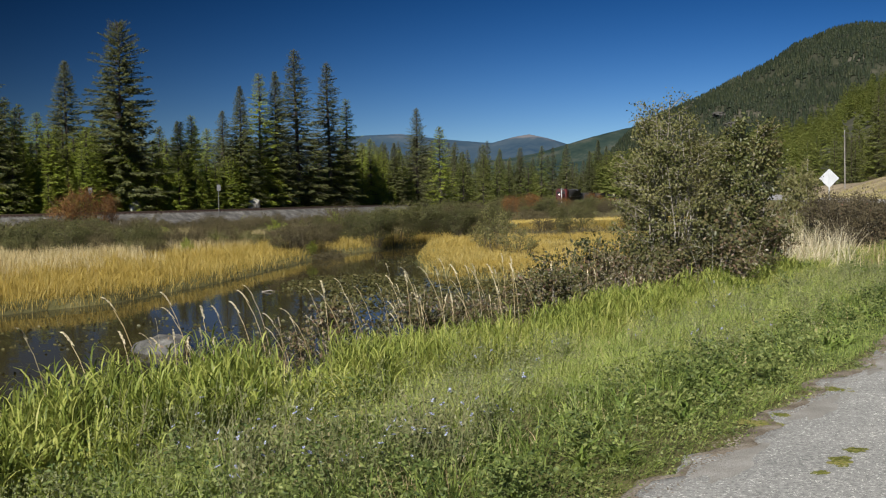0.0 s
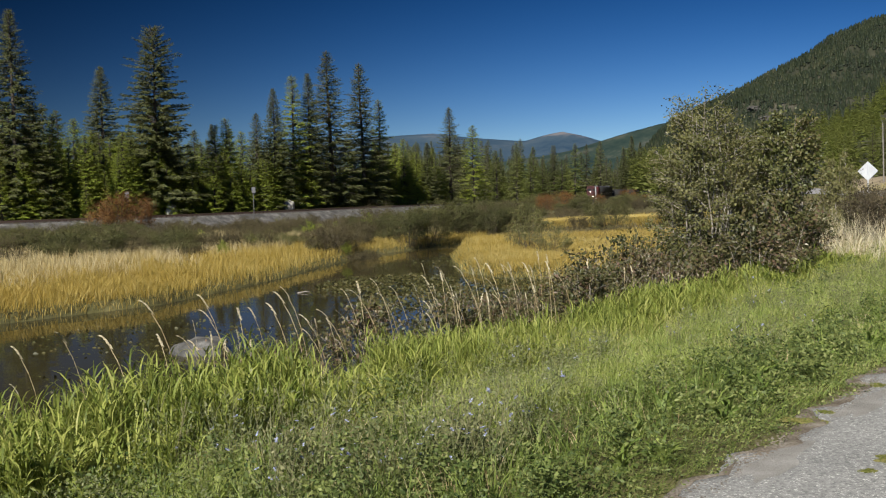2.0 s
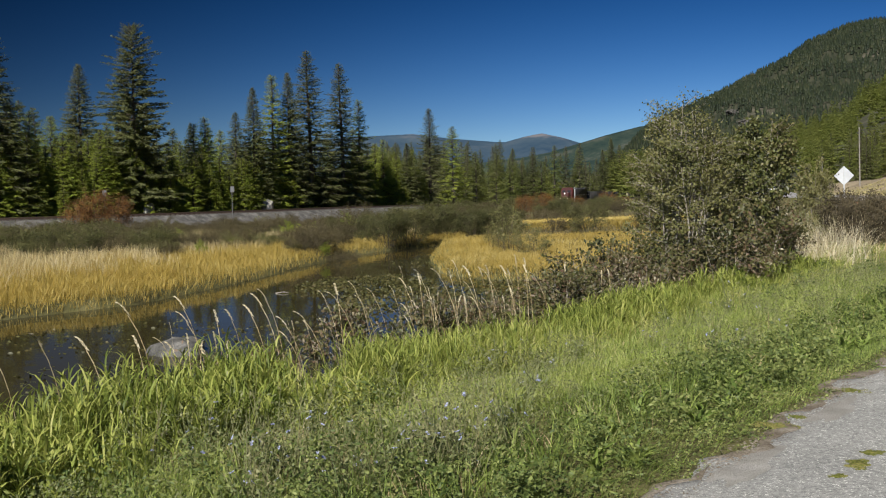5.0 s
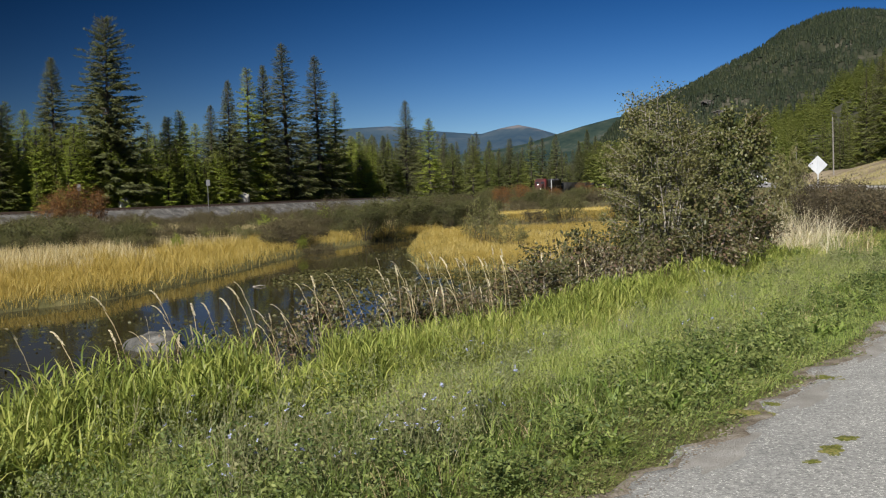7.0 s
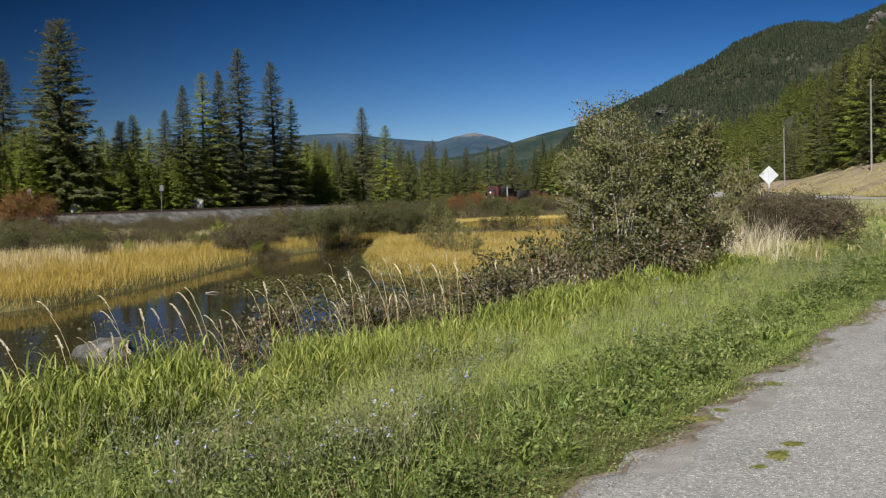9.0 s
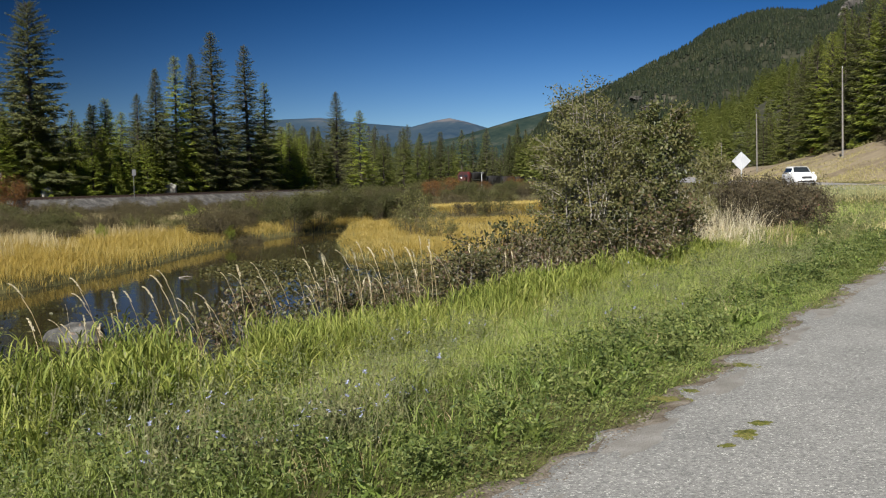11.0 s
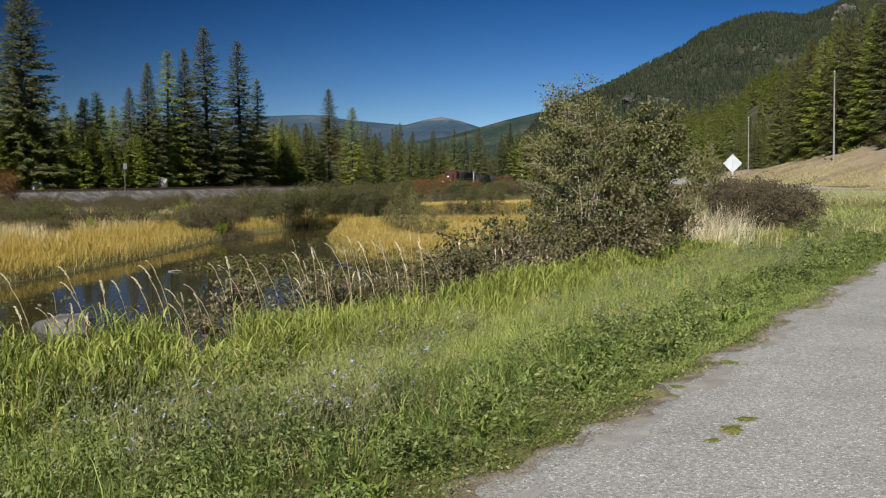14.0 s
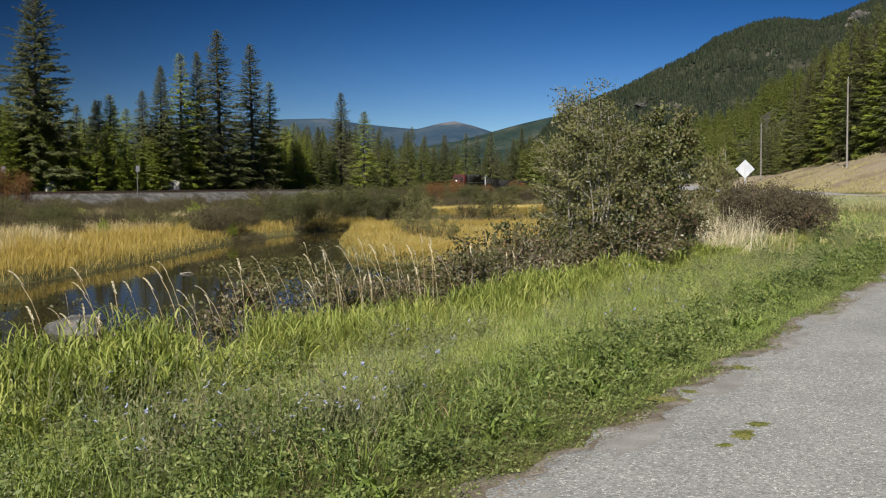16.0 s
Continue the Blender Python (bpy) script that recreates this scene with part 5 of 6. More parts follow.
def seed_stalks():
    """Tall arching stalks with pale seed heads, in loose groups along the bank."""
    rng = np.random.default_rng(21)
    groups = [(-3.6, 4.6, 0.45, 9), (-0.2, 4.9, 0.5, 10), (1.6, 4.7, 0.6, 15), (2.9, 4.8, 0.5, 16), (4.2, 4.8, 0.5, 14), (5.4, 4.7, 0.45, 16), (6.4, 4.6, 0.35, 16), (7.2, 4.7, 0.3, 12), (-2.2, 4.9, 0.6, 6), (9.5, 4.9, 0.8, 7)]
    stem_me = head_me = None
    for a, s, r, count in groups:
        for k in range(count):
            x, y = at_edge(a + rng.normal(0, r), s + rng.normal(0, 0.25))
            z = float(ground(np.array([x]), np.array([y]))[0])
            h = rng.uniform(0.85, 1.4)
            if stem_me is None:
                u = np.linspace(0, 1, 8)
                sp = np.stack([0.2 * u ** 2.6, 0 * u, u - 0.10 * u ** 4], -1)
                v, q = tubes(sp[:-1], sp[1:], np.full(7, 0.0032), np.full(7, 0.0022), 4)
                stem_me = mesh_of("stalk", v, [q], M["straw"])
                g = np.random.default_rng(4)
                t = g.uniform(0, 1, 70)
                c = np.stack([0.18 + 0.1 * t, g.normal(0, 0.006, 70) * (1 - t * 0.6), 0.885 + 0.15 * t - 0.06 * t**2], -1)
                ax = np.stack([0.8 + 0 * t, g.normal(0, 0.35, 70), 0.9 - 0.8 * t], -1)
                ax /= np.linalg.norm(ax, axis=1, keepdims=True)
                v, f = leaves(c, ax, np.full(70, 0.03), np.full(70, 0.0065), g)
                head_me = mesh_of("seed_head", v, [f], M["wisp"])
            ob = tagged(new("grass_stalk"), "tall pale grass stalk with a drooping seed head", "grass", group="seed stalks on the bank")
            ob.matrix_basis = Matrix.LocRotScale((x, y, z - 0.02), Euler((0, 0, rng.normal(0.0, 0.8) + math.pi)), (h * rng.uniform(0.15, 1.1), h, h))
            part("stalk", stem_me, None, ob)
            part("seed_head", head_me, None, ob)


seed_stalks()


# ---- broad-leaved weeds and chicory ----
def weeds():
    """Low broad leaves, thick along the asphalt and in drifts further in."""
    rng = np.random.default_rng(31)
    p = np.concatenate([scatter(30000, -5, 22, -0.02, 3.2, 32, 1.6, 0.1), scatter(50000, -4, 18, -0.24, 0.95, 33, 1.4, 0.05)])
    a, s = along(p[:, 0], p[:, 1])
    keep = (s < 0.75 + 0.3 * lumps(a, s, 0.5, 4.0)) | (lumps(a, s, 0.32, 2.0) > 0.55)
    keep &= lumps(a, s, 0.16, 5.0) > -0.55
    keep &= s > edge_wobble(a) - 0.03 + 0.07 * lumps(a, s, 0.1, 3.0)
    p, a, s = p[keep], a[keep], s[keep]
    z = ground(p[:, 0], p[:, 1])
    n = len(p)
    hgt = 0.02 + np.interp(s, [0, 0.4, 1, 2, 3.4], [0.02, 0.06, 0.14, 0.2, 0.26]) * rng.uniform(0, 1, n) * (1 + 0.5 * lumps(a, s, 0.2, 1.0))
    ax = rng.normal(size=(n, 3)) * [1, 1, 0.5] + [0, 0, 0.3]
    ax /= np.linalg.norm(ax, axis=1, keepdims=True)
    ln = rng.uniform(0.012, 0.034, n) * np.interp(a, [0, 20], [0.85, 1.3])
    v, f = leaves(np.column_stack([p, z + hgt]), ax, ln, ln * rng.uniform(0.3, 0.6, n), rng)
    stuff("roadside_weeds", mesh_of("roadside_weeds", v, [f], M["weed"]), "low green broad-leaved weeds along the asphalt", "weeds")


def dock_plants():
    """Rosettes of long upright leaves near the asphalt."""
    rng = np.random.default_rng(38)
    kinds = []
    for k in range(3):
        n = 16
        root = np.zeros((n, 3))
        root[:, :2] = rng.normal(0, 0.02, (n, 2))
        v, q, t = strips(root, rng.uniform(-np.pi, np.pi, n), rng.uniform(0.12, 0.24, n), rng.uniform(0.025, 0.042, n), rng.uniform(0.5, 1.2, n), rng, 4)
        kinds.append(mesh_of("dock_plant", v, [q, t], M["dock"]))
    spots = [(rng.uniform(2.5, 9), rng.uniform(0.35, 1.1)) for k in range(46)] + [(rng.uniform(-3, 2.5), rng.uniform(0.3, 1.3)) for k in range(22)] + [(rng.uniform(9, 18), rng.uniform(0.4, 1.4)) for k in range(26)]
    for a, q in spots:
        x, y = at_edge(a, q)
        z = float(ground(np.array([x]), np.array([y]))[0])
        ob = tagged(new("dock_plant", kinds[rng.integers(0, 3)]), "bright green dock rosette with long upright leaves", "plant", group="dock plants by the asphalt")
        ob.matrix_basis = Matrix.LocRotScale((x, y, z - 0.01), Euler((0, 0, rng.uniform(0, 6.28))), [rng.uniform(0.7, 1.25)] * 3)


def meadow_forbs():
    """Leafy knee-high weeds in clumps, dark by the asphalt and grey-green further in."""
    rng = np.random.default_rng(36)
    for mat, label, name, zones in (("weed", "dark green leafy weeds in clumps near the asphalt", "leafy_weeds", [(-5, 6, 0.25, 1.5, 150, 0.22), (-4.5, 1, 1.2, 3.0, 70, 0.34), (4, 20, 0.35, 1.2, 80, 0.26), (10, 26, 1.0, 4.5, 50, 0.34)]),
                                    ("forb", "grey-green wiry weeds between the grasses", "wiry_weeds", [(-5, 4, 1.3, 3.2, 150, 0.36), (2, 16, 0.9, 2.6, 120, 0.34), (12, 30, 1.0, 5.0, 80, 0.4)])):
        cen, ln = [], []
        for a0, a1, s0, s1, count, tall in zones:
            for k in range(count):
                a, s = rng.uniform(a0, a1), rng.uniform(s0, s1)
                m = int(rng.integers(90, 240) * (1.0 if mat == "weed" else 1.7))
                r, h = rng.uniform(0.07, 0.17), tall * rng.uniform(0.6, 1.35)
                u = rng.uniform(0, 1, m)
                x, y = at_edge(a + rng.normal(0, r, m) * (1 - 0.5 * u), s + rng.normal(0, r, m) * (1 - 0.5 * u))
                cen.append(np.column_stack([x, y, ground(np.array([x.mean()]), np.array([y.mean()]))[0] + 0.02 + h * u]))
                ln.append(rng.uniform(0.022, 0.05, m) * (1.0 if mat == "weed" else 0.5) * np.interp(a, [0, 20], [0.9, 1.5]))
        cen, ln = np.concatenate(cen), np.concatenate(ln)
        ax = rng.normal(size=cen.shape) * [1, 1, 0.6] + [0, 0, 0.35]
        ax /= np.linalg.norm(ax, axis=1, keepdims=True)
        v, f = leaves(cen, ax, ln, ln * rng.uniform(0.28, 0.55, len(ln)), rng)
        stuff(name, mesh_of(name, v, [f], M[mat]), label, "weeds")


M["dock"] = foliage("dock_leaf", [(0.08, (0.09, 0.14, 0.03)), (0.5, (0.17, 0.235, 0.05)), (0.9, (0.28, 0.32, 0.09))], 0.9, 0.35)
weeds()
dock_plants()
meadow_forbs()
M["petal"] = plain("chicory_petal", (0.40, 0.43, 0.62), 0.6)
M["chicory"] = foliage("chicory_stem", [(0.1, (0.09, 0.12, 0.045)), (0.5, (0.17, 0.19, 0.08)), (0.9, (0.27, 0.25, 0.13))], 1.0, 0.2)


def chicory():
    """Wiry branching plants with small blue flowers."""
    rng = np.random.default_rng(41)
    kinds = []
    for k in range(4):
        g = np.random.default_rng(60 + k)
        n = 7
        az = g.uniform(0, 6.28, n)
        tip = np.stack([np.cos(az) * g.uniform(0.05, 0.22, n), np.sin(az) * g.uniform(0.05, 0.22, n), g.uniform(0.3, 0.55, n)], -1)
        root = tip * [0.1, 0.1, 0]
        st = root[np.repeat(range(n), 4)] + (tip - root)[np.repeat(range(n), 4)] * g.uniform(0.3, 0.9, (n * 4, 1))
        en = st + g.normal(0, 0.07, (n * 4, 3)) + [0, 0, 0.08]
        v1, q1 = tubes(root, tip, np.full(n, 0.003), np.full(n, 0.0015), 4)
        v2, q2 = tubes(st, en, np.full(n * 4, 0.0016), np.full(n * 4, 0.001), 3)
        m = 130
        c = root[g.integers(0, n, m)] + (tip - root)[g.integers(0, n, m)] * g.uniform(0, 1, (m, 1)) + g.normal(0, 0.03, (m, 3))
        ax = g.normal(size=(m, 3))
        ax /= np.linalg.norm(ax, axis=1, keepdims=True)
        v3, f3 = leaves(c, ax, np.full(m, 0.034), np.full(m, 0.012), g)
        v, fs = joined([(v1, q1), (v2, q2), (v3, f3)])
        stem = mesh_of("stem_frame", v, fs, M["chicory"])
        fl = np.concatenate([tip, en])[g.permutation(n * 5)[:3]]
        kinds.append((stem, fl))
    # one flower: two rings of narrow rays round a raised centre
    ang = np.linspace(0, 2 * np.pi, 15, endpoint=False)
    rays = np.stack([np.cos(ang), np.sin(ang), 0.25 + 0 * ang], -1)
    rays /= np.linalg.norm(rays, axis=1, keepdims=True)
    v, f = leaves(rays * 0.009, rays, np.full(15, 0.018), np.full(15, 0.007), np.random.default_rng(1), 0.1)
    flower = mesh_of("flower", v, [f], M["petal"])
    spots = [(rng.uniform(-4.2, 0.6), rng.uniform(1.4, 3.6)) for k in range(24)] + [(rng.uniform(0, 9), rng.uniform(1.0, 3.2)) for k in range(18)] + [(0.9 + rng.normal(0, 0.4), 1.5 + rng.normal(0, 0.25)) for k in range(16)]
    for a, s in spots:
        x, y = at_edge(a, s)
        z = float(ground(np.array([x]), np.array([y]))[0])
        stem, fl = kinds[rng.integers(0, 4)]
        sc = rng.uniform(0.75, 1.15)
        ob = tagged(new("chicory_plant"), "wiry chicory plant with small blue flowers", "plant", group="chicory in the meadow")
        ob.matrix_basis = Matrix.LocRotScale((x, y, z - 0.01), Euler((0, 0, rng.uniform(0, 6.28))), (sc, sc, sc))
        part("stem_frame", stem, None, ob)
        for p in fl:
            o = part("flower", flower, None, ob, "pale blue flower")
            o.matrix_basis = Matrix.Translation(p) @ Euler((rng.uniform(0.2, 1.2), 0, rng.uniform(0, 6.28))).to_matrix().to_4x4() @ Matrix.Scale(1.0, 4)


chicory()


# ---- water plants ----
M["pad"] = foliage("water_leaf", [(0.05, (0.03, 0.033, 0.011)), (0.4, (0.07, 0.07, 0.023)), (0.75, (0.11, 0.092, 0.037)), (0.97, (0.2, 0.17, 0.085))], 0.6, 0.15, 0.5, 0.25)


def water_plants():
    rng = np.random.default_rng(51)
    pts = []
    for cx, cy, rx, ry, n in [(-3.4, 36.5, 2.4, 3.6, 2600), (-2.0, 31.5, 1.8, 3.4, 1500), (0.4, 34.0, 2.6, 3.2, 1700), (1.6, 30.5, 2.4, 2.6, 900), (-2.2, 48.0, 1.2, 2.0, 160), (-3.2, 24.0, 2.4, 3.0, 420), (-8.0, 24.0, 2.6, 3.0, 260), (-6.5, 19.0, 1.6, 2.0, 120)]:
        th, r = rng.uniform(0, 6.28, n), np.sqrt(rng.uniform(0, 1, n))
        pts.append(np.stack([cx + rx * r * np.cos(th), cy + ry * r * np.sin(th)], -1))
    p = np.concatenate(pts)
    ok = pond_distance(p[:, 0], p[:, 1]) < -0.2
    p = p[ok]
    n = len(p)
    lift = 0.004 + 0.12 * rng.uniform(0, 1, n) * (p[:, 1] > 26)
    ax = rng.normal(size=(n, 3)) * [1, 1, 0.3]
    ax /= np.linalg.norm(ax, axis=1, keepdims=True)
    ln = rng.uniform(0.05, 0.13, n)
    v, f = leaves(np.column_stack([p, WATER + lift]), ax, ln, ln * 0.6, rng, 0.2)
    stuff("water_plants", mesh_of("water_plants", v, [f], M["pad"]), "floating brown-green leaves of water plants", "water plants")


water_plants()


# ---- rocks ----
def boulder(name, label, x, y, z, size, seed, mat="rock"):
    bm = bmesh.new()
    bmesh.ops.create_icosphere(bm, subdivisions=4, radius=1.0)
    for v in bm.verts:
        k = v.co.normalized()
        d = 1 + 0.22 * noise.noise(k * 1.3 + Vector((seed, 0, 0))) + 0.10 * noise.noise(k * 3.1 + Vector((0, seed, 0))) + 0.06 * noise.noise(k * 9) + 0.025 * noise.noise(k * 21)
        v.co = Vector((k.x * d * size[0], k.y * d * size[1], k.z * d * size[2]))
    ob = part(name, bm, M[mat], None)
    smooth(ob.data)
    ob.location, ob.rotation_euler = (x, y, z), (0, 0, seed)
    return tagged(ob, label, "rock")


boulder("boulder", "grey granite boulder at the pond edge", -5.85, 21.6, -1.6, (0.78, 0.6, 0.42), 2.0)
boulder("boulder", "pale boulder behind the railway", -23.73, 129.3, 0.5, (0.8, 0.6, 0.78), 3.0, "palerock")
boulder("boulder", "tan boulder behind the railway", -33.1, 112.6, 0.45, (0.75, 0.55, 0.75), 4.4, "palerock")


def driftwood():
    bm = bmesh.new()
    rod(bm, (-0.35, 0, 0.0), (0.1, 0.05, 0.06), 0.035, 0.03, 7)
    rod(bm, (0.1, 0.05, 0.06), (0.42, 0.0, 0.02), 0.03, 0.012, 7)
    rod(bm, (0.0, 0.03, 0.05), (0.2, -0.1, 0.12), 0.018, 0.006, 6)
    ob = part("driftwood", bm, M["stem"], None)
    ob.location, ob.scale = (-5.9, 34.2, WATER + 0.01), (0.55, 0.55, 0.55)
    tagged(ob, "bleached piece of driftwood floating by the far bank", "driftwood")


driftwood()


# ---- moss and sand on the asphalt ----
def patch(name, label, category, a, s, la, ls, mat, seed, thick=0.012, tufts=0):
    rng = np.random.default_rng(int(seed))
    n = 40
    th = np.linspace(0, 2 * np.pi, n, endpoint=False)
    r = 1 + 0.22 * np.sin(3 * th + seed) + 0.15 * np.sin(5 * th + 2 * seed) + 0.08 * np.sin(11 * th)
    v = [(*at_edge(a, s), thick)]
    for k, zz in ((0.6, thick * 0.9), (1.0, 0.001)):
        x, y = at_edge(a + la * k * r * np.cos(th), s + ls * k * r * np.sin(th))
        v += list(zip(x, y, np.full(n, zz)))
    v = np.array(v)
    k = np.arange(n)
    tri = np.stack([np.zeros(n, int), 1 + k, 1 + (k + 1) % n], -1)
    quad = np.stack([1 + k, 1 + n + k, 1 + n + (k + 1) % n, 1 + (k + 1) % n], -1)
    sets = [(v, tri, quad)]
    if tufts:
        t, q = rng.uniform(0, 6.28, tufts), np.sqrt(rng.uniform(0, 0.8, tufts))
        x, y = at_edge(a + la * q * np.cos(t), s + ls * q * np.sin(t))
        sv, sq, st = strips(np.column_stack([x, y, np.full(tufts, 0.005)]), rng.uniform(0, 6.28, tufts), rng.uniform(0.012, 0.035, tufts), np.full(tufts, 0.006), np.full(tufts, 0.7), rng, 2)
        sets.append((sv, sq, st))
    vv, ff = joined(sets)
    return tagged(new(name, mesh_of(name, vv, ff, mat)), label, category)


def moss(label, a, s, la, ls, count, seed, slant=0.0, mat="moss", category="moss", grain=1.0):
    """Moss or grit made of many small cushions, thinning out to a ragged rim."""
    rng = np.random.default_rng(seed)
    r, th = rng.uniform(0, 1, count) ** 0.6, rng.uniform(0, 6.283, count)
    lobe = 1 + 0.3 * np.sin(2 * th + seed) + 0.22 * np.sin(5 * th + 2.3 * seed)
    da, ds = la * r * lobe * np.cos(th), ls * r * lobe * np.sin(th)
    ds = ds + slant * da
    size = rng.uniform(0.006, 0.016, count) * (1.25 - 0.7 * r) * grain
    ring = np.linspace(0, 6.283, 7, endpoint=False)
    sets = []
    for rr, up in ((1.0, 0.0008), (0.62, 0.45)):
        x, y = at_edge((a + da)[:, None] + rr * size[:, None] * np.cos(ring), (s + ds)[:, None] + rr * size[:, None] * np.sin(ring))
        sets.append(np.stack([x, y, np.broadcast_to(up * size[:, None] if up > 0.01 else up, x.shape)], -1))
    v = np.concatenate(sets, 1).reshape(-1, 3)
    i = (np.arange(count) * 14)[:, None, None]
    k = np.arange(7)
    quad = (i + np.stack([k, (k + 1) % 7, (k + 1) % 7 + 7, k + 7], -1)[None]).reshape(-1, 4)
    cap = (i[:, 0] + np.array([[7, 8, 9]])), (i[:, 0] + np.array([[7, 9, 10]])), (i[:, 0] + np.array([[7, 10, 11]])), (i[:, 0] + np.array([[7, 11, 12]])), (i[:, 0] + np.array([[7, 12, 13]]))
    if category == "moss":
        tagged(new("moss_patch", mesh_of("moss_patch", v, [quad, *cap], M[mat])), label, category)
    return v, quad, *cap


moss("yellow-green moss patch on the asphalt", 1.84, -0.72, 0.10, 0.075, 420, 1)
moss("small yellow-green moss patch on the asphalt", 2.16, -0.73, 0.055, 0.07, 200, 2)
moss("thin moss smear on the asphalt", 1.53, -0.69, 0.05, 0.05, 60, 3)
moss("olive moss patch at the asphalt edge", 2.62, 0.0, 0.11, 0.13, 330, 4)
moss("thin brown moss beside the asphalt edge", 2.95, -0.06, 0.05, 0.07, 90, 7)
moss("dark olive moss smear on the asphalt", 4.1, -0.14, 0.12, 0.12, 160, 5)

grit, soil = [], []
for k, (a, q, la, ls) in enumerate(((1.5, -0.2, 0.6, 0.14), (3.3, -0.22, 0.6, 0.13), (5.6, -0.18, 0.9, 0.13), (-0.3, -0.18, 0.6, 0.12), (8.0, -0.16, 1.2, 0.14), (11.5, -0.15, 1.6, 0.14))):
    patch("sand_drift", "thin drift of grey-tan sand on the asphalt edge", "sand", a, q, la * 0.8, ls * 0.75, M["sand"], a * 3.1 + 9.5, 0.0025)
    grit.append(moss("", a, q, la * 1.15, ls * 1.3, 700, 20 + k, 0.0, "sand", "grit", 0.5))
for k in range(8):
    soil.append(moss("", -2.0 + 1.9 * k, float(edge_wobble(-2.0 + 1.9 * k)) - 0.02, 1.1, 0.1, 420, 40 + k, 0.0, "dirt", "soil", 0.7))
for name, sets, mat, label in (("grit", grit, "sand", "loose grey-tan grit strewn along the asphalt edge"), ("soil_crumbs", soil, "dirt", "crumbs of brown soil along the asphalt edge")):
    v, fs = joined(sets)
    stuff(name, mesh_of(name, v, fs, M[mat]), label, "grit")


# ---- railway ----
def railway():
    d = np.gradient(TRACK[:, :2], axis=0)
    d /= np.linalg.norm(d, axis=1, keepdims=True)
    nrm = np.stack([-d[:, 1], d[:, 0]], -1)
    ob = tagged(new("railway_track"), "single railway track on grey ballast", "railway", kind="structure")
    bed = []
    for o, z in ((-5.4, -1.75), (-2.3, -0.2), (2.3, -0.2), (5.4, -1.75)):
        bed.append(np.concatenate([TRACK[:, :2] + nrm * o, TRACK[:, 2:] + z], 1))
    i = np.arange(4 * len(TRACK)).reshape(4, len(TRACK))
    part("ballast_bed", mesh_of("ballast_bed", np.concatenate(bed), [np.stack([i[:-1, :-1], i[:-1, 1:], i[1:, 1:], i[1:, :-1]], -1).reshape(-1, 4)], M["ballast"]), None, ob, "grey crushed stone ballast")
    for o in (-0.75, 0.75):
        rows = []
        for w, z in ((-0.07, -0.17), (-0.035, 0.0), (0.035, 0.0), (0.07, -0.17)):
            rows.append(np.concatenate([TRACK[:, :2] + nrm * (o + w), TRACK[:, 2:] + z + 0.06], 1))
        v = np.concatenate(rows)
        n = len(TRACK)
        i = np.arange(4 * n).reshape(4, n)
        f = np.stack([i[:-1, :-1], i[:-1, 1:], i[1:, 1:], i[1:, :-1]], -1).reshape(-1, 4)
        part("rail", mesh_of("rail", v, [f], M["rail"]), None, ob)
    # sleepers of the stretch that is seen
    seg = np.hypot(*np.diff(TRACK[:, :2], axis=0).T)
    dist = np.concatenate([[0], np.cumsum(seg)])
    bm = bmesh.new()
    box(bm, 0, 0, 0, 2.6, 0.24, 0.18, 0.02)
    me = bpy.data.meshes.new("sleeper")
    bm.to_mesh(me)
    bm.free()
    me.materials.append(M["sleeper"])
    for q in np.arange(40, 150, 0.62):
        x, y, z = (np.interp(q, dist, TRACK[:, k]) for k in range(3))
        h = math.atan2(np.interp(q, dist, d[:, 1]), np.interp(q, dist, d[:, 0]))
        s = part("sleeper", me, None, ob)
        s.matrix_basis = Matrix.Translation((x, y, z - 0.19)) @ Matrix.Rotation(h + math.pi / 2, 4, "Z")


railway()


def level(x, y):
    return float(ground(np.array([x]), np.array([y]))[0])


M["plate"] = plain("grey_plate", (0.085, 0.085, 0.085), 0.6)


def marker_post(x, y, top, label):
    z = level(x, y) - 0.2
    ob = tagged(new("marker_post"), label, "sign", group="railway markers")
    ob.location = (x, y, z)
    part("post", rod(bmesh.new(), (0, 0, 0), (0, 0, top - z), 0.032, 0.032, 8), M["plate"], ob)
    part("plate", box(bmesh.new(), 0.05, -0.06, top - z - 0.28, 0.32, 0.02, 0.5, 0.006), M["plate"], ob, "pale grey plate seen from behind")
    return ob


marker_post(-19.55, 90.5, 2.55, "thin grey railway marker post with a plate")
marker_post(-29.2, 87, 2.45, "thin grey railway marker post with a small plate")


def signal_mast():
    """A slim pale mast beside the track behind the train."""
    x, y = MAST
    z = level(x, y) - 0.3
    ob = tagged(new("signal_mast"), "slim pale grey signal mast beside the railway", "mast")
    ob.location = (x, y, z)
    part("pole", rod(bmesh.new(), (0, 0, 0), (0, 0, 2.1 - z), 0.16, 0.13, 10), M["metal"], ob)
    part("signal_head", box(bmesh.new(), 0.1, -0.1, 1.9 - z, 0.9, 0.2, 0.3, 0.04), M["plate"], ob, "dark signal head")


MAST = (27.8, 272.0)
signal_mast()


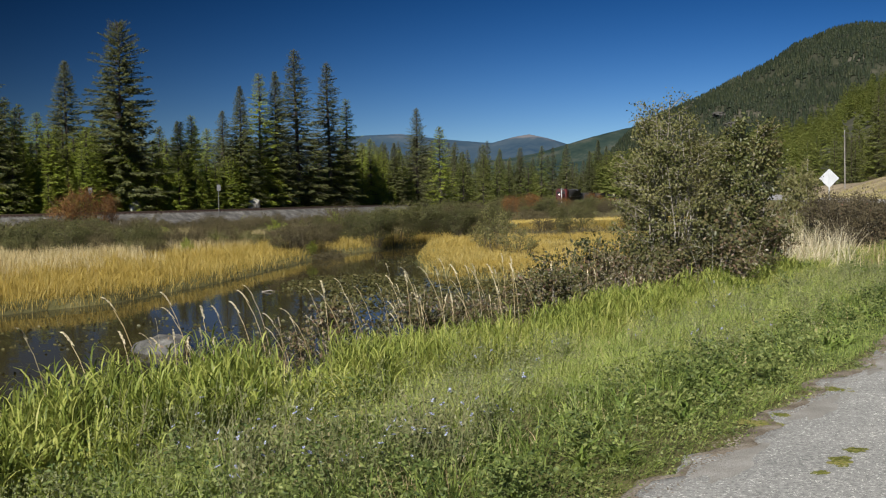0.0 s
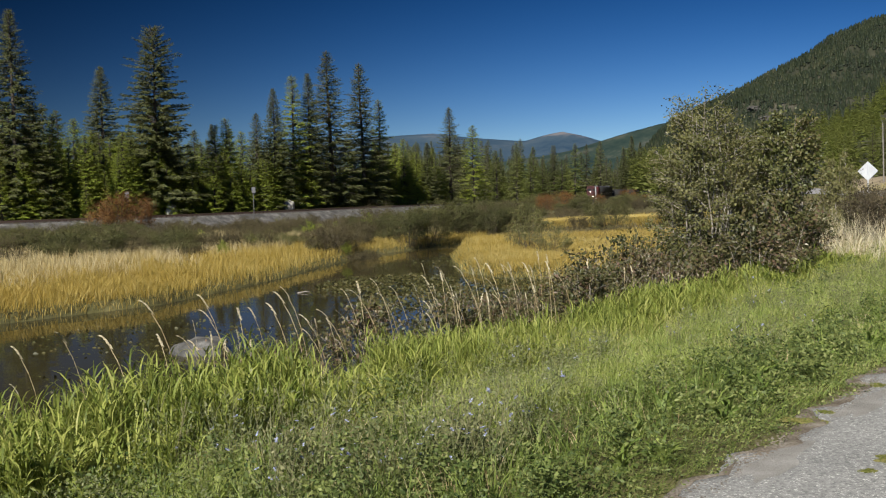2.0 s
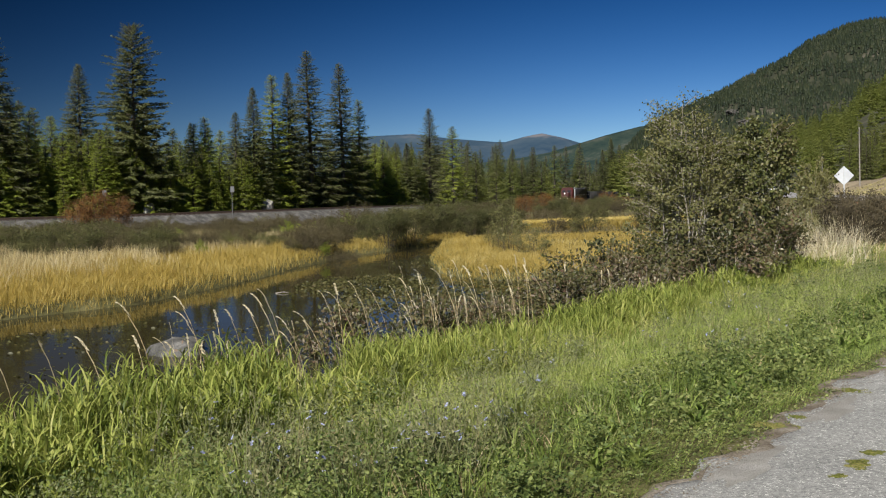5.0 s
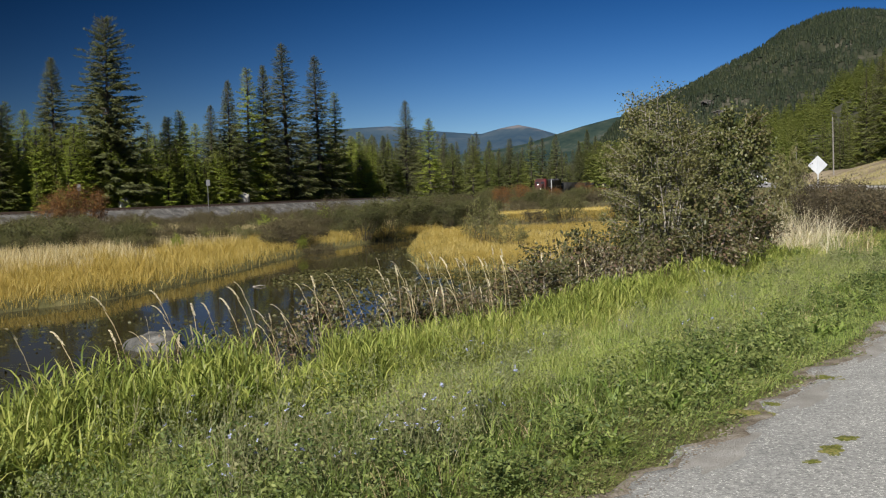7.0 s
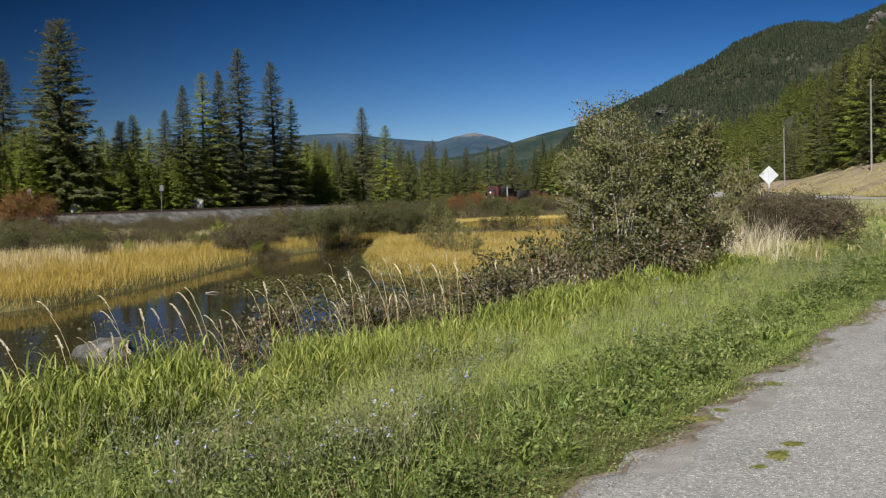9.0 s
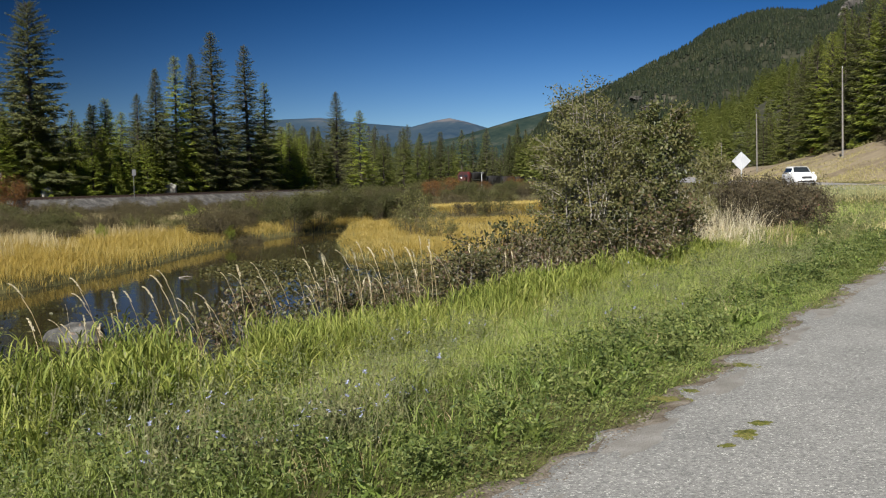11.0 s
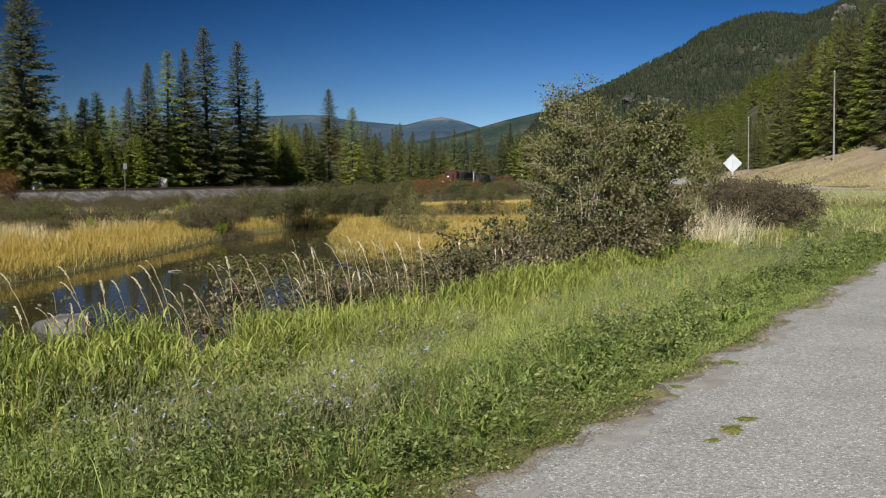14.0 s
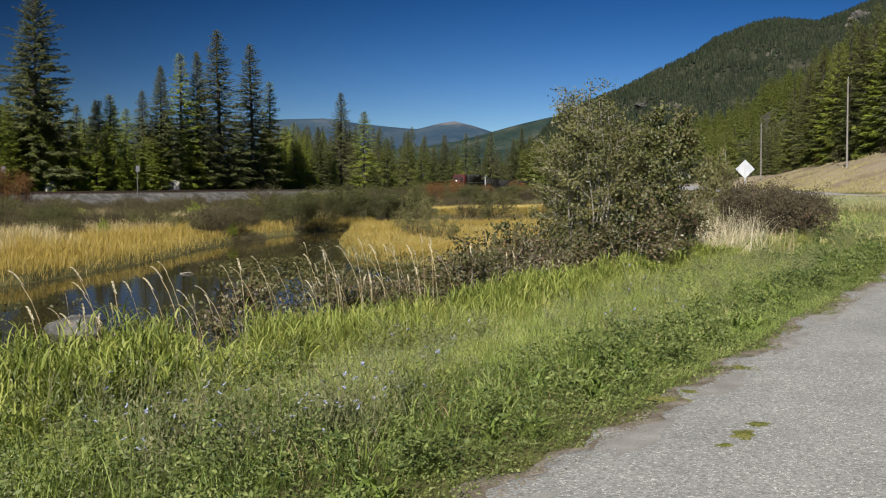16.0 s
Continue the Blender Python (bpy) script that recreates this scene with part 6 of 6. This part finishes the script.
def warning_sign():
    x, y = 20.95, 60.0
    z = level(x, y) - 0.3
    ob = tagged(new("road_sign"), "diamond road sign seen from its bare metal back", "sign")
    ob.location, ob.rotation_euler = (x, y, z), (0, 0, radians(-8))
    c = 2.02 - z
    part("post", box(bmesh.new(), 0, -0.035, (c + 0.5) / 2, 0.065, 0.05, c + 0.5, 0.01), M["metal"], ob)
    bm = bmesh.new()
    box(bm, 0, 0, 0, 0.76, 0.012, 0.76, 0.004)
    bmesh.ops.rotate(bm, verts=bm.verts, cent=(0, 0, 0), matrix=Matrix.Rotation(radians(45), 3, "Y"))
    bmesh.ops.translate(bm, verts=bm.verts, vec=(0, 0.0, c))
    part("panel", bm, M["alu"], ob, "grey aluminium panel")
    for dz in (-0.3, 0.3):
        part("bolt", rod(bmesh.new(), (0, -0.07, c + dz), (0, 0.012, c + dz), 0.014, 0.014, 6), M["metal"], ob)


warning_sign()


def utility_pole(x, y, base, top):
    ob = tagged(new("utility_pole"), "weathered wooden utility pole on the cut slope", "pole", group="poles along the highway")
    z = min(base, level(x, y)) - 0.3
    ob.location = (x, y, z)
    part("pole", rod(bmesh.new(), (0, 0, 0), (-0.12, 0, top - z), 0.14, 0.09, 10), M["wood"], ob)
    part("insulator", rod(bmesh.new(), (-0.12, 0, top - z), (-0.12, 0, top - z + 0.22), 0.05, 0.035, 8), M["metal"], ob)


utility_pole(62.6, 140, 4.3, 14.7)
utility_pole(74.6, 205, 2.1, 11.9)
utility_pole(108.8, 330, 1.8, 9.9)


# ---- the car ----
M["carpaint"] = plain("white_paint", (0.78, 0.78, 0.78), 0.25)
M["glass"] = plain("dark_glass", (0.02, 0.025, 0.03), 0.06)
M["rubber"] = plain("tyre_rubber", (0.02, 0.02, 0.02), 0.85)
M["black"] = plain("black_plastic", (0.02, 0.02, 0.022), 0.5)
M["lamp"] = plain("headlight_glass", (0.85, 0.87, 0.9), 0.1, glow=0.4)


def loft(sections, mat_name):
    """A closed body through cross sections of equal point count, each a list of (x, y, z)."""
    n = len(sections[0])
    v = np.array([p for sec in sections for p in sec])
    i = np.arange(len(v)).reshape(len(sections), n)
    j = np.roll(i, -1, axis=1)
    q = np.stack([i[:-1], j[:-1], j[1:], i[1:]], -1).reshape(-1, 4)
    me = mesh_of(mat_name, v, [q], M[mat_name])
    bm = bmesh.new()
    bm.from_mesh(me)
    for k in (i[0], i[-1]):
        bm.verts.ensure_lookup_table()
        bm.faces.new([bm.verts[int(t)] for t in k])
    bmesh.ops.recalc_face_normals(bm, faces=bm.faces)
    bmesh.ops.bevel(bm, geom=[e for e in bm.edges if e.calc_face_angle(0) > 0.6], offset=0.04, segments=2, affect="EDGES")
    return bm


def car_section(y, w, z0, z1):
    return [(-w, y, z0 + 0.12), (-w * 0.94, y, z0), (w * 0.94, y, z0), (w, y, z0 + 0.12), (w, y, z1 - 0.14), (w * 0.9, y, z1), (-w * 0.9, y, z1), (-w, y, z1 - 0.14)]


def white_car():
    """A compact utility car; its front looks along -y."""
    car = tagged(new("car"), "white compact sport utility car driving along the highway", "car")
    body = part("body", loft([car_section(-2.2, 0.78, 0.34, 0.86), car_section(-2.05, 0.88, 0.28, 0.98), car_section(-0.9, 0.92, 0.26, 1.08), car_section(0.9, 0.92, 0.26, 1.1), car_section(2.0, 0.9, 0.3, 1.1), car_section(2.2, 0.82, 0.36, 1.0)], "carpaint"), M["carpaint"], car)
    part("cabin", loft([[(-0.80, -1.0, 1.06), (0.80, -1.0, 1.06), (0.80, -0.98, 1.07), (-0.80, -0.98, 1.07)], [(-0.82, -0.9, 1.05), (0.82, -0.9, 1.05), (0.80, -0.85, 1.2), (-0.80, -0.85, 1.2)],
                        [(-0.84, -0.2, 1.05), (0.84, -0.2, 1.05), (0.66, -0.2, 1.66), (-0.66, -0.2, 1.66)], [(-0.84, 1.4, 1.05), (0.84, 1.4, 1.05), (0.66, 1.4, 1.68), (-0.66, 1.4, 1.68)],
                        [(-0.82, 2.0, 1.05), (0.82, 2.0, 1.05), (0.7, 1.95, 1.2), (-0.7, 1.95, 1.2)]], "carpaint"), M["carpaint"], car)
    bm = bmesh.new()
    q = [bm.verts.new(v) for v in ((-0.70, -0.86, 1.16), (0.70, -0.86, 1.16), (0.58, -0.27, 1.60), (-0.58, -0.27, 1.60))]
    q2 = [bm.verts.new(v.co + Vector((0, -0.04, 0.03))) for v in q]
    bm.faces.new(q2)
    for k in range(4):
        bm.faces.new((q[k], q[(k + 1) % 4], q2[(k + 1) % 4], q2[k]))
    part("windshield", bm, M["glass"], car, "dark windshield")
    for sx in (-1, 1):
        bm = bmesh.new()
        box(bm, sx * 0.765, 0.5, 1.36, 0.03, 1.9, 0.36, 0.01)
        bmesh.ops.rotate(bm, verts=bm.verts, cent=(sx * 0.765, 0.5, 1.36), matrix=Matrix.Rotation(-sx * 0.29, 3, "Y"))
        part("side_window", bm, M["glass"], car, "dark side window")
        part("headlight", box(bmesh.new(), sx * 0.66, -2.16, 0.78, 0.34, 0.14, 0.16, 0.04), M["lamp"], car, "clear headlight")
        part("mirror", box(bmesh.new(), sx * 1.0, -0.75, 1.12, 0.2, 0.1, 0.15, 0.03), M["carpaint"], car)
        for wy in (-1.35, 1.35):
            w = tagged(new("wheel"), "")
            w.parent = car
            w.location = (sx * 0.82, wy, 0.34)
            bm = bmesh.new()
            bmesh.ops.create_cone(bm, cap_ends=True, segments=24, radius1=0.34, radius2=0.34, depth=0.22, matrix=Matrix.Rotation(radians(90), 4, "Y"))
            bmesh.ops.bevel(bm, geom=[e for e in bm.edges if e.calc_face_angle(0) > 0.8], offset=0.04, segments=2, affect="EDGES")
            part("tyre", bm, M["rubber"], w, "black tyre")
            bm = bmesh.new()
            bmesh.ops.create_cone(bm, cap_ends=True, segments=18, radius1=0.2, radius2=0.17, depth=0.25, matrix=Matrix.Rotation(radians(90), 4, "Y"))
            part("rim", bm, M["metal"], w, "grey wheel rim")
    part("grille", box(bmesh.new(), 0, -2.2, 0.74, 0.85, 0.08, 0.2, 0.03), M["black"], car, "black grille")
    part("bumper", box(bmesh.new(), 0, -2.2, 0.42, 1.5, 0.14, 0.12, 0.04), M["black"], car, "black lower bumper")
    return car


# ---- the train ----
M["red"] = surface("red_engine_paint", [(0.3, (0.036, 0.012, 0.011)), (0.7, (0.055, 0.016, 0.015))], 0.6, 0.5, fine=5)
# Red with the shade of the engine's flank put into the colour.
M["hood"] = surface("shaded_red_paint", [(0.3, (0.05, 0.012, 0.012)), (0.7, (0.12, 0.02, 0.02))], 0.6, 0.6, fine=5)
M["wagon"] = surface("dark_wagon_paint", [(0.3, (0.014, 0.014, 0.015)), (0.7, (0.035, 0.034, 0.033))], 0.5, 0.7, fine=5)
M["beam"] = plain("lit_headlamp", (1.0, 0.95, 0.85), 0.2, glow=2.0)


def bogie(parent, y):
    b = tagged(new("bogie"), "")
    b.parent = parent
    b.location = (0, y, 0)
    part("bogie_frame", box(bmesh.new(), 0, 0, 0.62, 2.2, 3.4, 0.4, 0.06), M["black"], b, "black bogie frame")
    for wy in (-1.2, 1.2):
        for sx in (-0.75, 0.75):
            part("wheel", rod(bmesh.new(), (sx - 0.07, wy, 0.5), (sx + 0.07, wy, 0.5), 0.5, 0.5, 20), M["rail"], b)


def locomotive():
    """A hood-unit freight engine; its nose looks along -y; origin on the rails."""
    e = tagged(new("locomotive"), "red diesel freight locomotive with lit headlights", "locomotive")
    part("frame", box(bmesh.new(), 0, 0, 1.25, 3.0, 21.0, 0.5, 0.08), M["black"], e, "black underframe")
    part("nose", loft([[(-0.8, -9.4, 1.5), (0.8, -9.4, 1.5), (0.75, -9.3, 3.0), (-0.75, -9.3, 3.0)], [(-1.0, -9.0, 1.5), (1.0, -9.0, 1.5), (1.0, -8.9, 3.2), (-1.0, -8.9, 3.2)], [(-1.1, -7.6, 1.5), (1.1, -7.6, 1.5), (1.1, -7.6, 3.3), (-1.1, -7.6, 3.3)]], "red"), M["red"], e, "red nose")
    cab = part("cab", loft([[(-1.52, -7.7, 1.5), (1.52, -7.7, 1.5), (1.52, -7.7, 3.9), (1.1, -7.7, 4.6), (-1.1, -7.7, 4.6), (-1.52, -7.7, 3.9)], [(-1.52, -4.9, 1.5), (1.52, -4.9, 1.5), (1.52, -4.9, 3.9), (1.1, -4.9, 4.65), (-1.1, -4.9, 4.65), (-1.52, -4.9, 3.9)]], "hood"), M["hood"], e, "red cab with side shade put into its colour")
    # Red plates keep the front apart from the shade-toned cab sides.
    part("cab_front", box(bmesh.new(), 0, -7.72, 3.0, 2.9, 0.05, 1.9, 0.02), M["red"], cab, "red cab front")
    part("cab_brow", box(bmesh.new(), 0, -7.72, 4.3, 2.2, 0.05, 0.5, 0.02), M["red"], cab, "red brow")
    for sx in (-0.7, 0.7):
        part("cab_window", box(bmesh.new(), sx, -7.76, 3.6, 0.85, 0.06, 0.55, 0.02), M["glass"], cab, "dark cab window")
        part("ditch_light", rod(bmesh.new(), (sx * 1.45, -10.45, 1.75), (sx * 1.45, -10.6, 1.75), 0.11, 0.11, 14), M["beam"], e, "lit ditch light")
        part("handrail", rod(bmesh.new(), (sx * 2.05, -4.5, 2.5), (sx * 2.05, 10.0, 2.5), 0.025, 0.025, 6), M["metal"], e)
    part("headlight", rod(bmesh.new(), (0, -9.3, 3.05), (0, -9.48, 3.05), 0.13, 0.13, 16), M["beam"], e, "lit headlight")
    # Dark wagon paint stands in for shade on the hood's red flank.
    part("long_hood", loft([[(-0.95, -4.9, 1.5), (0.95, -4.9, 1.5), (0.95, -4.9, 4.1), (0.7, -4.9, 4.4), (-0.7, -4.9, 4.4), (-0.95, -4.9, 4.1)], [(-0.95, 10.0, 1.5), (0.95, 10.0, 1.5), (0.95, 10.0, 4.1), (0.7, 10.0, 4.4), (-0.7, 10.0, 4.4), (-0.95, 10.0, 4.1)]], "wagon"), M["wagon"], e, "engine hood with flank shade put into its dark colour")
    part("radiator", box(bmesh.new(), 0, 7.6, 4.3, 2.9, 3.6, 0.5, 0.08), M["black"], e, "black radiator housing")
    part("fuel_tank", box(bmesh.new(), 0, 0, 0.85, 2.6, 6.0, 0.8, 0.2), M["black"], e)
    part("snow_plough", box(bmesh.new(), 0, -10.5, 0.75, 2.9, 0.25, 1.0, 0.1), M["black"], e, "black snow plough")
    bogie(e, -6.6)
    bogie(e, 6.6)
    return e


def hopper():
    w = tagged(new("freight_wagon"), "dark grey hopper wagon behind the locomotive", "wagon", group="wagons of the train")
    part("hull", loft([[(-1.5, -7.2, 1.2), (1.5, -7.2, 1.2), (1.55, -7.4, 3.7), (-1.55, -7.4, 3.7)], [(-1.5, 7.2, 1.2), (1.5, 7.2, 1.2), (1.55, 7.4, 3.7), (-1.55, 7.4, 3.7)]], "wagon"), M["wagon"], w)
    for k in range(9):
        y = -7 + 14 * k / 8
        for sx in (-1.57, 1.57):
            part("rib", box(bmesh.new(), sx, y, 2.45, 0.08, 0.14, 2.3, 0.01), M["wagon"], w)
    part("underframe", box(bmesh.new(), 0, 0, 1.05, 2.6, 15.4, 0.3, 0.05), M["black"], w)
    bogie(w, -5.6)
    bogie(w, 5.6)
    return w


car = white_car()
engine = locomotive()
wagons = [hopper()]
for k in range(3):
    wagons.append(copy_thing(wagons[0], Matrix.Identity(4)))


def on_line(line, dist, reverse=False):
    """Place and heading (along falling or rising index) at a distance along a line."""
    seg = np.hypot(*np.diff(line[:, :2], axis=0).T)
    d = np.concatenate([[0], np.cumsum(seg)])
    p = [float(np.interp(dist, d, line[:, k])) for k in range(3)]
    a = [float(np.interp(dist - 2, d, line[:, k])) for k in range(3)]
    b = [float(np.interp(dist + 2, d, line[:, k])) for k in range(3)]
    return p, math.atan2(b[1] - a[1], b[0] - a[0]), d


def motions():
    # the engine creeps along the track towards the camera; the wagons follow
    _, _, d = on_line(TRACK, 0)
    start = float(d[np.argmin(np.hypot(TRACK[:, 0] - 30.1, TRACK[:, 1] - 300))])
    for ob, back in [(engine, 9.0)] + [(w, 27.5 + 16.2 * k) for k, w in enumerate(wagons)]:
        rows = []
        for t in (0, 4, 8, 12, 16):
            p, h, _ = on_line(TRACK, start - 1.48 * t + back)
            rows.append((t, pose(p[0], p[1], p[2] + 0.06, 0, 0, math.degrees(h) - 90)))
        walk(ob, rows)
    # the car drives along its lane towards the camera
    rows = []
    lane = np.array(ROAD)
    _, _, dr = on_line(lane, 0)
    at10 = float(np.interp(-115.0, -lane[:, 1], dr))
    for k in range(17):
        q = at10 + 24.3 * (k - 10)
        p, h, _ = on_line(lane, q)
        x, y = p[0] + 2.3 * math.sin(h), p[1] - 2.3 * math.cos(h)
        rows.append((k, pose(x, y, p[2] + 0.02, 0, 0, math.degrees(h) + 90)))
    walk(car, rows)


motions()
